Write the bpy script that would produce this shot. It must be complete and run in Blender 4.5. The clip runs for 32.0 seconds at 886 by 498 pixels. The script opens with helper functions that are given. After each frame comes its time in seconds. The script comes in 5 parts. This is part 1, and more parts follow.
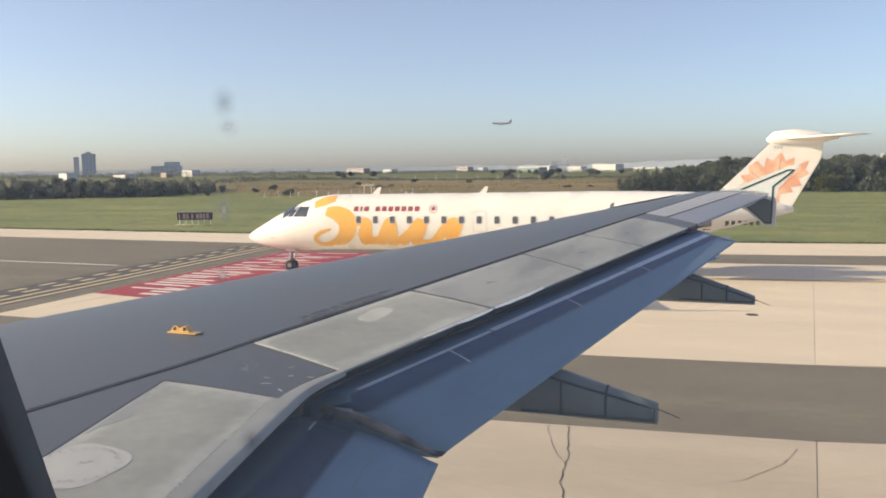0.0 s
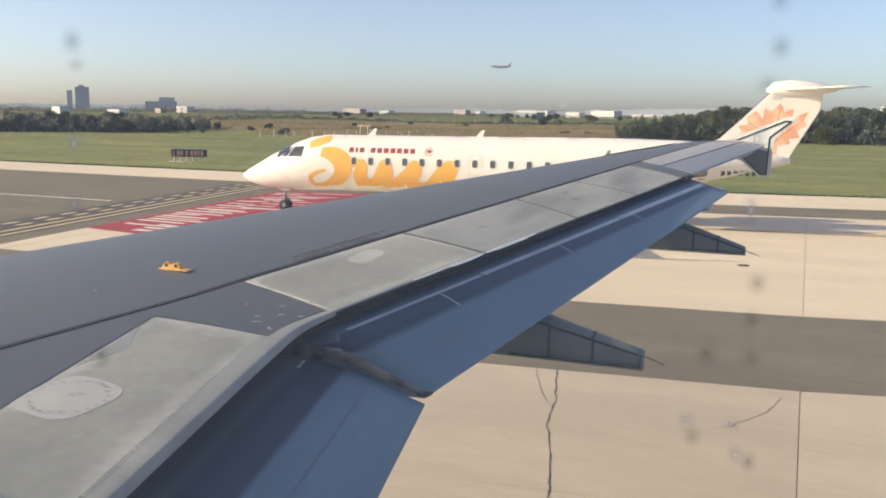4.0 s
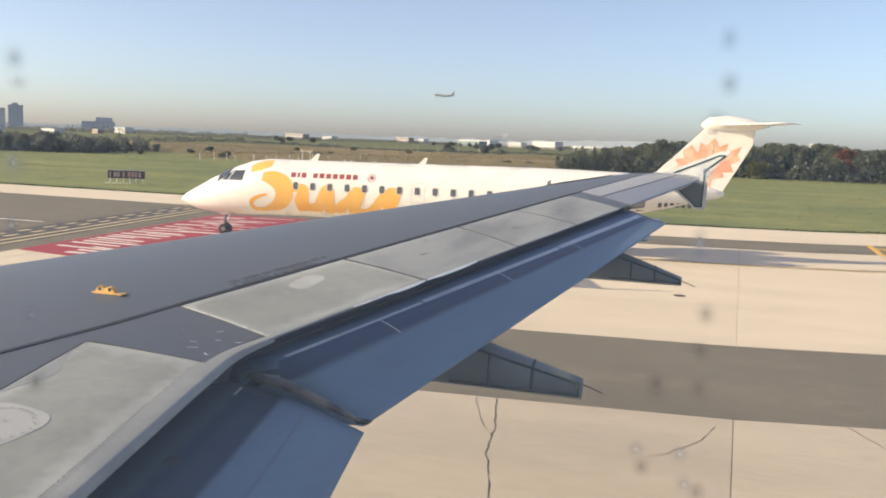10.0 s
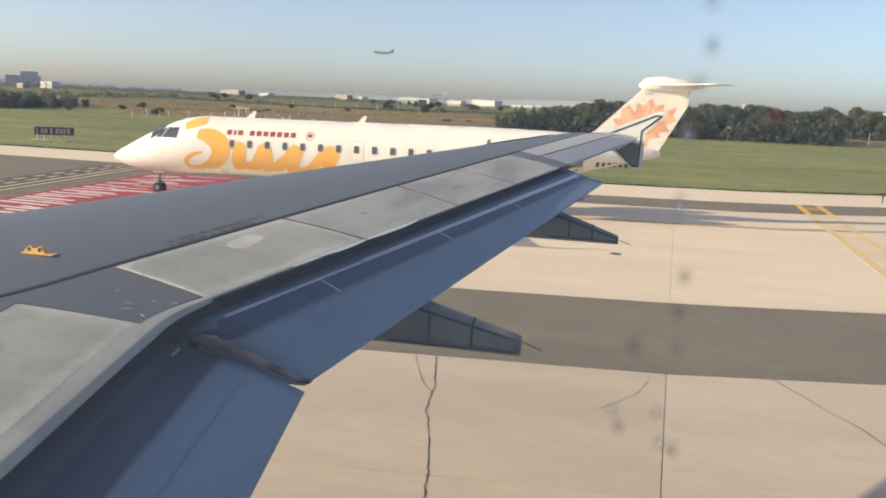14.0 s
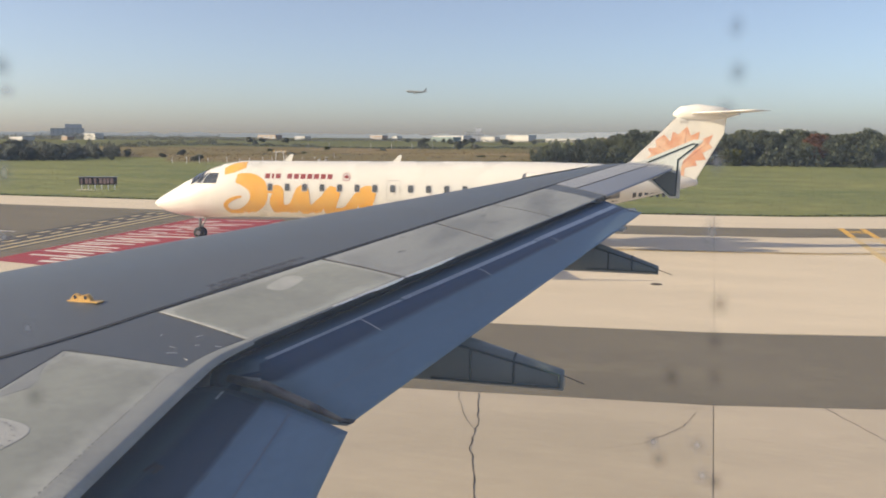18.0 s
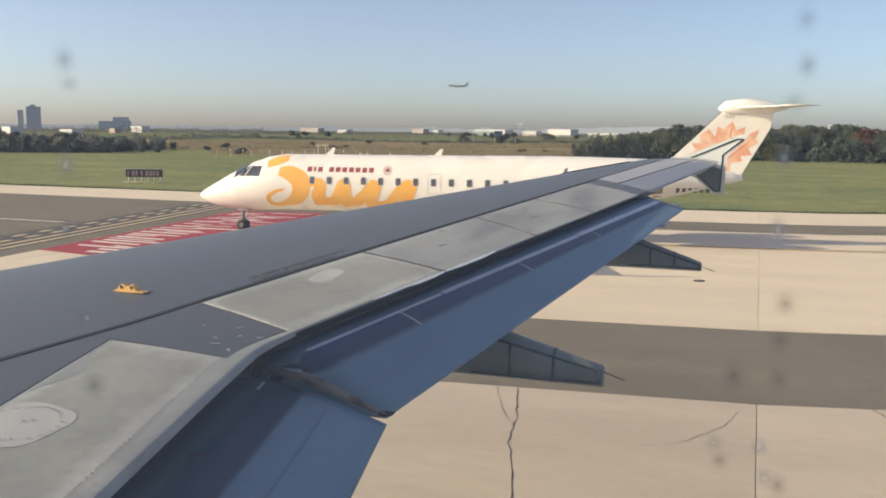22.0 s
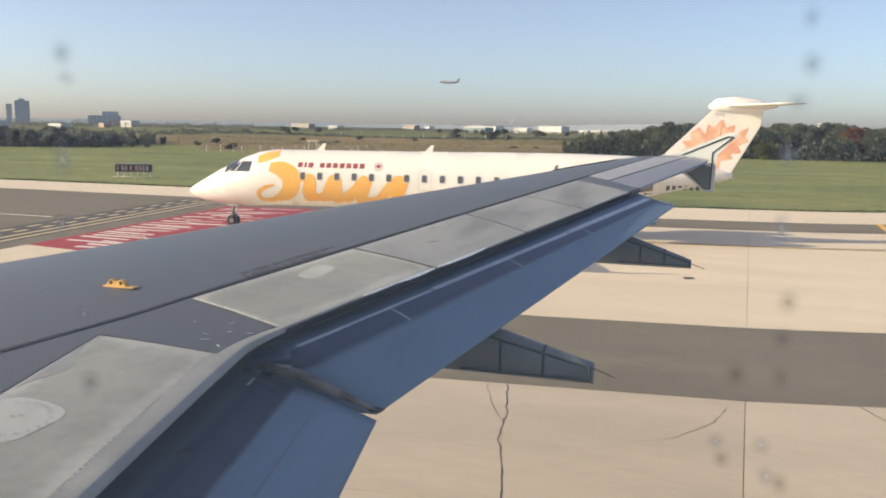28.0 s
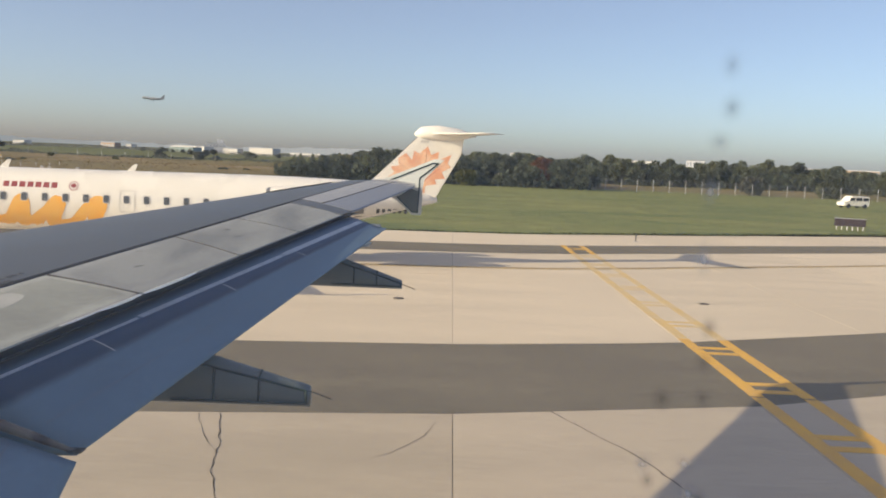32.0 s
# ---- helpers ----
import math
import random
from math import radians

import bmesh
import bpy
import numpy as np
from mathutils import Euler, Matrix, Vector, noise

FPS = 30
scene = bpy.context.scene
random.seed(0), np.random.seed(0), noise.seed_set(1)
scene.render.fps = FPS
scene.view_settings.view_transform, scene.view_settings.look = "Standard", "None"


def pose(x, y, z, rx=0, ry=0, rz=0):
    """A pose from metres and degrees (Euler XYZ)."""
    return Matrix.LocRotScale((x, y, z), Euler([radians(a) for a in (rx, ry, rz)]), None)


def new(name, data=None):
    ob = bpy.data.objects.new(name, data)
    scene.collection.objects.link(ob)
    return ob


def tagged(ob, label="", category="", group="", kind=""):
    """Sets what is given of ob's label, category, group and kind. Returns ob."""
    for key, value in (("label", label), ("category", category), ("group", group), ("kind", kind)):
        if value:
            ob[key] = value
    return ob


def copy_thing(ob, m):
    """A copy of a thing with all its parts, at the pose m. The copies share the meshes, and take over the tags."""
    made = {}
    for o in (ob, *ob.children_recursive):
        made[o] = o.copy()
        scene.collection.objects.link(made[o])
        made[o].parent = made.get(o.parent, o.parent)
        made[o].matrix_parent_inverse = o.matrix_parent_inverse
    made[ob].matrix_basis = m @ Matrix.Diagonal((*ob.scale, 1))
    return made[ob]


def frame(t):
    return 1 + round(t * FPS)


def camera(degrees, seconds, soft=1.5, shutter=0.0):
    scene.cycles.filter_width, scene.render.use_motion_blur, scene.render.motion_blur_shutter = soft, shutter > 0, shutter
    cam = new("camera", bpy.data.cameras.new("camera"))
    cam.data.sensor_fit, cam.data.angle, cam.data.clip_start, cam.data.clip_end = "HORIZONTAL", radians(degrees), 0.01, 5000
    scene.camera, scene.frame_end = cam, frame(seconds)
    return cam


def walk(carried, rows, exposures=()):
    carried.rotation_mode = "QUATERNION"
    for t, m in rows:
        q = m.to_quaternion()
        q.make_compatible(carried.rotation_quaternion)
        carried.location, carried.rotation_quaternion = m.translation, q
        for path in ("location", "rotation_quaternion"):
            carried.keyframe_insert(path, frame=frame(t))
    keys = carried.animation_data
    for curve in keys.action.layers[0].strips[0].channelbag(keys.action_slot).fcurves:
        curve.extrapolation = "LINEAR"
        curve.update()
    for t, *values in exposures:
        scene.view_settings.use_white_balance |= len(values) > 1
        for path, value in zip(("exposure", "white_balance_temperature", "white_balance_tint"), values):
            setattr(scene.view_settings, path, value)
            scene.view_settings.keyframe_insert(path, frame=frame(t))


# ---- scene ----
# ---- camera ----
cam = camera(54.0, 32.0, soft=1.8)
# eye height within the own aircraft's drawing, and the lift that sets that drawing on its wheels
EYE, LIFT = 4.55, 0.43
walk(cam, [
    (0, pose(-0.0160, 0, 4.98, 84.76, 0.73, 22.84)),
    (0.5, pose(-0.0160, 0, 4.98, 84.46, 0.48, 25.03)),
    (1, pose(0.0040, 0, 4.98, 84.12, -0.81, 24.74)),
    (1.5, pose(0.0052, 0, 4.98, 84.51, -1.54, 23.14)),
    (2, pose(0.0065, 0, 4.98, 83.63, -0.86, 23.10)),
    (2.5, pose(0.0064, 0, 4.98, 82.72, -0.35, 23.28)),
    (3, pose(0.0063, 0, 4.98, 82.79, -0.41, 23.22)),
    (3.5, pose(0.0061, 0, 4.98, 82.14, -0.36, 23.03)),
    (4, pose(0.0060, 0, 4.98, 81.04, -0.71, 22.66)),
    (4.5, pose(0.0054, 0, 4.98, 78.73, -0.47, 24.27)),
    (6.5, pose(0.0030, 0, 4.98, 79.98, 1.56, 22.50)),
    (7, pose(0.0033, 0, 4.98, 80.23, 1.35, 21.92)),
    (7.5, pose(0.0036, 0, 4.98, 80.01, 0.94, 21.34)),
    (8, pose(0.0039, 0, 4.98, 80.37, 0.62, 20.81)),
    (8.5, pose(0.0042, 0, 4.98, 80.17, -0.15, 20.55)),
    (9, pose(0.0045, 0, 4.98, 81.07, -1.21, 20.15)),
    (9.5, pose(0.0047, 0, 4.98, 82.54, -2.31, 19.72)),
    (10, pose(0.0048, 0, 4.98, 82.91, -2.02, 18.95)),
    (10.5, pose(0.0050, 0, 4.98, 81.26, -1.56, 18.44)),
    (11, pose(-0.0130, 0, 4.98, 79.80, -1.55, 20.00)),
    (11.5, pose(-0.0040, 0, 4.98, 80.68, -1.63, 19.16)),
    (12, pose(0.0015, 0, 4.98, 81.31, -2.31, 16.60)),
    (12.5, pose(0.0005, 0, 4.98, 81.02, -2.28, 15.60)),
    (13, pose(-0.0005, 0, 4.98, 80.63, -2.64, 15.15)),
    (13.5, pose(0.0001, 0, 4.98, 80.37, -2.82, 14.94)),
    (14, pose(0.0008, 0, 4.98, 80.37, -2.50, 15.01)),
    (14.5, pose(0.0014, 0, 4.98, 80.39, -1.78, 15.42)),
    (15, pose(0.0020, 0, 4.98, 80.42, -1.09, 16.01)),
    (15.5, pose(0.0019, 0, 4.98, 80.57, -0.87, 16.50)),
    (17.5, pose(0.0016, 0, 4.98, 82.27, -0.41, 16.97)),
    (18, pose(0.0015, 0, 4.98, 82.70, -0.34, 17.23)),
    (18.5, pose(0.0003, 0, 4.98, 83.15, -0.05, 17.77)),
    (19, pose(-0.0008, 0, 4.98, 83.35, 0.40, 18.34)),
    (19.5, pose(-0.0020, 0, 4.98, 83.74, 0.58, 19.12)),
    (20, pose(-0.0017, 0, 4.98, 83.82, 0.19, 20.03)),
    (20.5, pose(-0.0013, 0, 4.98, 83.48, -0.80, 19.65)),
    (21, pose(-0.0010, 0, 4.98, 83.14, -1.27, 19.38)),
    (21.5, pose(-0.0007, 0, 4.98, 82.76, -0.89, 19.60)),
    (22, pose(-0.0003, 0, 4.98, 82.29, -0.54, 19.93)),
    (22.5, pose(-0.0000, 0, 4.98, 81.97, -0.62, 20.03)),
    (23, pose(0.0003, 0, 4.98, 82.00, -0.90, 19.97)),
    (23.5, pose(0.0007, 0, 4.98, 82.08, -1.07, 19.88)),
    (24, pose(0.0010, 0, 4.98, 82.02, -0.97, 19.87)),
    (24.5, pose(0.0007, 0, 4.98, 81.87, -0.85, 19.85)),
    (25, pose(0.0004, 0, 4.98, 81.83, -0.90, 19.87)),
    (25.5, pose(0.0001, 0, 4.98, 81.96, -0.96, 19.90)),
    (27.5, pose(-0.0012, 0, 4.98, 82.01, -0.78, 19.63)),
    (28, pose(-0.0015, 0, 4.98, 82.06, -0.85, 19.34)),
    (28.5, pose(-0.0023, 0, 4.98, 82.34, -1.03, 18.89)),
    (29, pose(-0.0030, 0, 4.98, 82.42, -1.21, 18.20)),
    (29.5, pose(-0.0060, 0, 4.98, 82.78, -0.98, 16.40)),
    (30, pose(-0.0110, 0, 4.98, 83.66, -0.51, 13.72)),
    (30.5, pose(-0.0170, 0, 4.98, 84.05, -0.29, 11.26)),
    (31, pose(-0.0190, 0, 4.98, 84.10, -1.14, 8.35)),
    (31.5, pose(-0.0210, 0, 4.98, 84.83, -1.07, 4.93)),
    (32, pose(-0.0230, 0, 4.98, 84.09, -2.49, 0.62)),
], exposures=[(0.0, 0.58, 7300, 4), (4.0, 0.62, 7300, 4), (7.5, 0.74, 7300, 4), (9.0, 0.72, 7300, 4), (13.0, 0.62, 7300, 4), (16.0, 0.50, 7300, 4), (18.0, 0.44, 7300, 4), (19.5, 0.30, 7300, 4), (21.0, 0.40, 7300, 4), (22.0, 0.46, 7300, 4), (25.0, 0.42, 7300, 4), (28.0, 0.58, 7300, 4), (32.0, 0.34, 7300, 4)])

# ---- world, sun ----
SHADE = Vector((2.25, 1.15, -1.0)).normalized()
sun = new("sun", bpy.data.lights.new("sun", "SUN"))
sun.data.energy, sun.data.angle, sun.data.color = 4.6, radians(0.53), (1.0, 0.84, 0.65)
sun.rotation_mode = "QUATERNION"
sun.rotation_quaternion = SHADE.to_track_quat("-Z", "Y")
world = bpy.data.worlds.new("sky")
scene.world = world
world.use_nodes = True
wn, wl = world.node_tree.nodes, world.node_tree.links
sky = wn.new("ShaderNodeTexSky")
sky.sky_type = "NISHITA"
sky.sun_disc = False
sky.sun_elevation = math.asin(-SHADE.z)
sky.sun_rotation = math.atan2(-SHADE.x, -SHADE.y)
sky.altitude, sky.air_density, sky.dust_density, sky.ozone_density = 150, 0.64, 1.7, 3.0
wn["Background"].inputs["Strength"].default_value = 0.142
# thin warm haze, even over the whole sky
haze = wn.new("ShaderNodeMix")
haze.data_type, haze.blend_type = "RGBA", "ADD"
haze.inputs["Factor"].default_value = 1.0
haze.inputs["B"].default_value = (0.60, 0.36, 0.32, 1)
wl.new(sky.outputs["Color"], haze.inputs["A"])
wl.new(haze.outputs["Result"], wn["Background"].inputs["Color"])


# ---- materials ----
def material(name, colour, rough=0.6, metal=0.0, vary=0.12, scale=1.0, bump=0.0, bump_scale=40.0, other=None, coat=0.0, ramp=(0.35, 0.7), stretch=(1, 1, 1), rand=0.0, spec=0.5):
    """Principled surface with two scales of variation in world-sized object space, and a fine relief."""
    m = bpy.data.materials.new(name)
    m.use_nodes = True
    n, l = m.node_tree.nodes, m.node_tree.links
    b = n["Principled BSDF"]
    b.inputs["Metallic"].default_value = metal
    b.inputs["Coat Weight"].default_value = coat
    b.inputs["Specular IOR Level"].default_value = spec
    co = n.new("ShaderNodeTexCoord")
    mp = n.new("ShaderNodeMapping")
    mp.inputs["Scale"].default_value = stretch
    l.new(co.outputs["Object"], mp.inputs["Vector"])
    big = n.new("ShaderNodeTexNoise")
    big.inputs["Scale"].default_value = scale
    big.inputs["Detail"].default_value = 5
    fine = n.new("ShaderNodeTexNoise")
    fine.inputs["Scale"].default_value = scale * 13
    fine.inputs["Detail"].default_value = 4
    l.new(mp.outputs[0], big.inputs["Vector"])
    l.new(mp.outputs[0], fine.inputs["Vector"])
    cr = n.new("ShaderNodeValToRGB")
    c = Vector(colour)
    o = Vector(other) if other else c * (1 - 2 * vary)
    cr.color_ramp.elements[0].position, cr.color_ramp.elements[1].position = ramp
    cr.color_ramp.elements[0].color = (*o, 1)
    cr.color_ramp.elements[1].color = (*c, 1)
    l.new(big.outputs["Fac"], cr.inputs["Fac"])
    mul = n.new("ShaderNodeMix")
    mul.data_type, mul.blend_type = "RGBA", "MULTIPLY"
    mul.inputs["Factor"].default_value = 1.0
    val = n.new("ShaderNodeMapRange")
    val.inputs["From Min"].default_value, val.inputs["From Max"].default_value = 0.25, 0.75
    val.inputs["To Min"].default_value, val.inputs["To Max"].default_value = 1 - vary, 1 + vary
    l.new(fine.outputs["Fac"], val.inputs["Value"])
    l.new(cr.outputs["Color"], mul.inputs["A"])
    if rand:
        info = n.new("ShaderNodeObjectInfo")
        rr = n.new("ShaderNodeMapRange")
        rr.inputs["To Min"].default_value, rr.inputs["To Max"].default_value = 1 - rand, 1 + rand
        l.new(info.outputs["Random"], rr.inputs["Value"])
        pr = n.new("ShaderNodeMath")
        pr.operation = "MULTIPLY"
        l.new(rr.outputs[0], pr.inputs[0])
        l.new(val.outputs[0], pr.inputs[1])
        l.new(pr.outputs[0], mul.inputs["B"])
    else:
        l.new(val.outputs[0], mul.inputs["B"])
    l.new(mul.outputs["Result"], b.inputs["Base Color"])
    ro = n.new("ShaderNodeMapRange")
    ro.inputs["To Min"].default_value, ro.inputs["To Max"].default_value = max(0.02, rough - 0.1), min(1, rough + 0.1)
    l.new(big.outputs["Fac"], ro.inputs["Value"])
    l.new(ro.outputs[0], b.inputs["Roughness"])
    if bump:
        bn = n.new("ShaderNodeTexNoise")
        bn.inputs["Scale"].default_value = bump_scale
        bn.inputs["Detail"].default_value = 3
        l.new(mp.outputs[0], bn.inputs["Vector"])
        bp = n.new("ShaderNodeBump")
        bp.inputs["Strength"].default_value = bump
        bp.inputs["Distance"].default_value = 0.02
        l.new(bn.outputs["Fac"], bp.inputs["Height"])
        l.new(bp.outputs[0], b.inputs["Normal"])
    return m


SKIN = material("wing_grey_paint", (0.098, 0.106, 0.113), 0.44, 0.0, 0.07, 0.8, 0.02, 60, other=(0.077, 0.088, 0.097), spec=0.45)
PANEL = material("spoiler_weathered_paint", (0.353, 0.367, 0.345), 0.6, 0.0, 0.09, 1.3, 0.03, 90, other=(0.268, 0.279, 0.265), ramp=(0.36, 0.62), spec=0.3)
FLAP = material("flap_grey_paint", (0.275, 0.325, 0.40), 0.36, 0.0, 0.06, 1.2, 0.02, 80, other=(0.225, 0.267, 0.335), stretch=(2, 0.6, 1), spec=0.5, coat=0.2)
PANELG = material("spoiler_grey_paint", (0.322, 0.336, 0.332), 0.6, 0.0, 0.08, 1.1, 0.03, 90, other=(0.219, 0.230, 0.232), ramp=(0.38, 0.60), stretch=(2.5, 0.7, 1), spec=0.3)
JOINTB = material("flap_joint_paint", (0.165, 0.20, 0.265), 0.5, 0.0, 0.1, 3.0)
FLAPLINE = material("flap_line_and_sheen_paint", (0.54, 0.63, 0.71), 0.4, 0.0, 0.08, 3.0)
AILERON = material("aileron_paint", (0.243, 0.270, 0.320), 0.5, 0.0, 0.05, 1.2, 0.02, 80, spec=0.3)
AILPALE = material("aileron_panel_paint", (0.360, 0.378, 0.405), 0.55, 0.0, 0.06, 1.2, 0.02, 80, spec=0.3)
GRIME = material("grimy_brown_seal", (0.26, 0.23, 0.20), 0.7, 0.0, 0.25, 7.0, other=(0.07, 0.062, 0.056))
BARE = material("bare_aluminium_strip", (0.60, 0.60, 0.59), 0.32, 0.6, 0.08, 2.0)
FENCEW = material("fence_white_paint", (0.66, 0.70, 0.68), 0.35, 0.0, 0.05, 2.0)
SEAL = material("green_black_sealant", (0.020, 0.045, 0.042), 0.5, 0.0, 0.2, 4.0)
DARK = material("dark_gap", (0.018, 0.018, 0.020), 0.8, 0.0, 0.2, 4.0)
COVE = material("cove_shade_navy", (0.006, 0.012, 0.030), 0.8, 0.0, 0.2, 3.0, spec=0.2)
RIVET = material("rivet_grey", (0.12, 0.12, 0.12), 0.5, 0.3, 0.1, 8.0)
FAIRING = material("fairing_grey_paint", (0.135, 0.167, 0.173), 0.4, 0.0, 0.07, 2.5, other=(0.108, 0.135, 0.142))
YELLOWM = material("yellow_bracket_paint", (0.74, 0.46, 0.13), 0.45, 0.0, 0.1, 12.0)
STENCIL = material("stencil_dark_paint", (0.075, 0.078, 0.088), 0.6, 0.0, 0.25, 20.0)
WHITE = material("white_aircraft_paint", (0.82, 0.795, 0.735), 0.28, 0.0, 0.03, 0.5, coat=0.2)
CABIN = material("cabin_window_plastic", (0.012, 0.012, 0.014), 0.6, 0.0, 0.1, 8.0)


# ---- mesh helpers ----
def part(name, bm, mat, parent=None, label="", smooth=False):
    """Links a bmesh as one mesh object, under a thing or a part."""
    me = bpy.data.meshes.new(name)
    bmesh.ops.recalc_face_normals(bm, faces=bm.faces)
    bm.to_mesh(me)
    bm.free()
    return part_mesh(name, me, mat, parent, label, smooth)


def part_mesh(name, me, mat, parent=None, label="", smooth=False):
    if mat and not me.materials:
        me.materials.append(mat)
    if smooth:
        me.shade_smooth()
    ob = new(name, me)
    if parent is not None:
        ob.parent = parent
    if label:
        ob["label"] = label
    return ob


def thing(name, label, category, group="", kind="", at=(0, 0, 0)):
    ob = new(name)
    ob.empty_display_size = 0.2
    ob.location = at
    return tagged(ob, label, category, group, kind)


def box(bm, x0, x1, y0, y1, z0, z1, m=None):
    r = bmesh.ops.create_cube(bm, size=1.0)
    bmesh.ops.scale(bm, vec=(x1 - x0, y1 - y0, z1 - z0), verts=r["verts"])
    bmesh.ops.translate(bm, vec=((x0 + x1) / 2, (y0 + y1) / 2, (z0 + z1) / 2), verts=r["verts"])
    if m is not None:
        bmesh.ops.transform(bm, matrix=m, verts=r["verts"])
    return r["verts"]


def boxed(x0, x1, y0, y1, z0, z1, bevel=0.0):
    bm = bmesh.new()
    box(bm, x0, x1, y0, y1, z0, z1)
    if bevel:
        bmesh.ops.bevel(bm, geom=bm.edges[:], offset=bevel, segments=2, affect="EDGES")
    return bm


def loft(rows, closed=False, caps=False):
    """A skin over rows of points of equal count; closed joins each row's ends."""
    bm = bmesh.new()
    vs = [[bm.verts.new(p) for p in r] for r in rows]
    k = len(rows[0])
    for a, b in zip(vs, vs[1:]):
        for i in range(k if closed else k - 1):
            j = (i + 1) % k
            bm.faces.new((a[i], a[j], b[j], b[i]))
    if caps:
        bm.faces.new(vs[0])
        bm.faces.new(vs[-1])
    return bm


def prism(outline, axis, lo, hi, bevel=0.0):
    """An outline in the two other axes, pushed from lo to hi along axis (0, 1 or 2)."""
    def at(p, h):
        q = list(p)
        q.insert(axis, h)
        return q
    bm = loft([[at(p, lo) for p in outline], [at(p, hi) for p in outline]], True, True)
    if bevel:
        bmesh.ops.bevel(bm, geom=bm.edges[:], offset=bevel, segments=2, affect="EDGES")
    return bm


def tube(points, radii, seg=12, caps=True):
    """A round bar through points, with a radius at each."""
    rows = []
    for i, p in enumerate(points):
        a, b = Vector(points[max(i - 1, 0)]), Vector(points[min(i + 1, len(points) - 1)])
        d = (b - a).normalized()
        s = d.cross(Vector((0, 0, 1)) if abs(d.z) < 0.9 else Vector((1, 0, 0))).normalized()
        t = d.cross(s)
        r = radii if isinstance(radii, (int, float)) else radii[i]
        rows.append([Vector(p) + (s * math.cos(q) + t * math.sin(q)) * r for q in (2 * math.pi * k / seg for k in range(seg))])
    return loft(rows, True, caps)

# ---- own airliner: the wing seen from the cabin window ----
YK, YT, XK, XT, ZK = 4.39, 15.1, -2.792, -0.62, 3.26
DIH = 0.077


def x_te(y):
    """Trailing edge: two straight runs that blend in a rounded kink."""
    a, b, d = -0.226, (XT - XK) / (YT - YK), y - YK
    return XK + (a + b) / 2 * d + (b - a) / 2 * math.sqrt(d * d + 0.03)


def x_le(y):
    return XT - 1.55 - 0.46 * (YT - y)


def z_te(y):
    return ZK + DIH * (y - YK)


def z_top(x, y):
    """The wing's upper surface."""
    c = x_te(y) - x_le(y)
    s = (x_te(y) - x) / c
    le = min(max((s - 0.75) / 0.25, 0), 1)
    return z_te(y) + c * (0.15 * s - 0.17 * s * s - 0.05 * (1 - math.sqrt(1 - le * le)))


def x_seam(y):
    return x_te(y) - 0.79 if y > 4.9 else x_te(4.9) - 0.79 - 0.17 * (4.9 - y)


airliner = thing("airliner", "own narrow-body airliner with grey wing and deployed flaps", "airliner", at=(0, 0, LIFT))

ys = [-0.4 + 15.5 * i / 62 for i in range(63)]
rows = []
for y in ys:
    c = x_te(y) - x_le(y)
    up = [x_te(y) - c * (1 - math.cos(math.pi * k / 36)) / 2 for k in range(37)]
    top = [(x, y, z_top(x, y)) for x in up]
    ze = top[-1][2]
    low = []
    for k in range(1, 15):
        s = k / 14
        x = x_le(y) + (c - 0.35) * s
        low.append((x, y, ze - c * 0.085 * math.sin(math.pi * min(1, s)) ** 0.7 * 0.9 + (z_te(y) - 0.07 - ze) * s))
    rows.append(top + low)
wing = part("wing", loft(rows, True, True), SKIN, airliner, "dark grey painted wing with a curved upper skin", True)

# leading edge slat, bare metal
rows = []
for y in ys[2:-1]:
    c = x_te(y) - x_le(y)
    rows.append([(x_le(y) + c * s, y, z_top(x_le(y) + c * s, y) + 0.004) for s in (0.0, 0.006, 0.018, 0.035, 0.06)])
part("slat", loft(rows), BARE, airliner, "bare metal leading edge slat", True)

rows = []
for i in range(20):
    y = 13.2 + 1.85 * i / 19
    c = x_te(y) - x_le(y)
    rows.append([(x_le(y) + c * s, y, z_top(x_le(y) + c * s, y) + 0.006 + (0.012 if 0 < s < 0.2 else 0)) for s in (0.0, 0.02, 0.06, 0.12, 0.19)])
part("tip_edge", loft(rows), FENCEW, airliner, "white painted tip leading edge", True)


def on_wing(outline, lift, thick, steps=1):
    """A plate that follows the upper skin, from an outline of (x, y) corners: two long edges with equal counts."""
    a, b = outline
    up, dn = [], []
    for p, q in zip(a, b):
        line = [(p[0] + (q[0] - p[0]) * i / steps, p[1] + (q[1] - p[1]) * i / steps) for i in range(steps + 1)]
        up.append([(x, y, z_top(x, y) + lift) for x, y in line])
        dn.append([(x, y, z_top(x, y) + lift - thick) for x, y in line])
    return loft([u + d[::-1] for u, d in zip(up, dn)], True, True)


JOINTG = material("worn_joint_grey", (0.075, 0.076, 0.078), 0.7, 0.0, 0.2, 5.0)
COVERW = material("pale_line_paint", (0.5, 0.52, 0.54), 0.5, 0.0, 0.06, 6.0)
CHIP = material("chipped_white_primer", (0.62, 0.62, 0.60), 0.6, 0.0, 0.15, 9.0)
LIP = material("worn_lip_paint", (0.342, 0.358, 0.342), 0.5, 0.0, 0.08, 3.0, other=(0.270, 0.282, 0.274), spec=0.3)


def lip_back(y):
    """Width of the rolled trailing edge behind the inner spoiler."""
    return max(0.05, 0.10 + 0.016 * (y - 2.93))


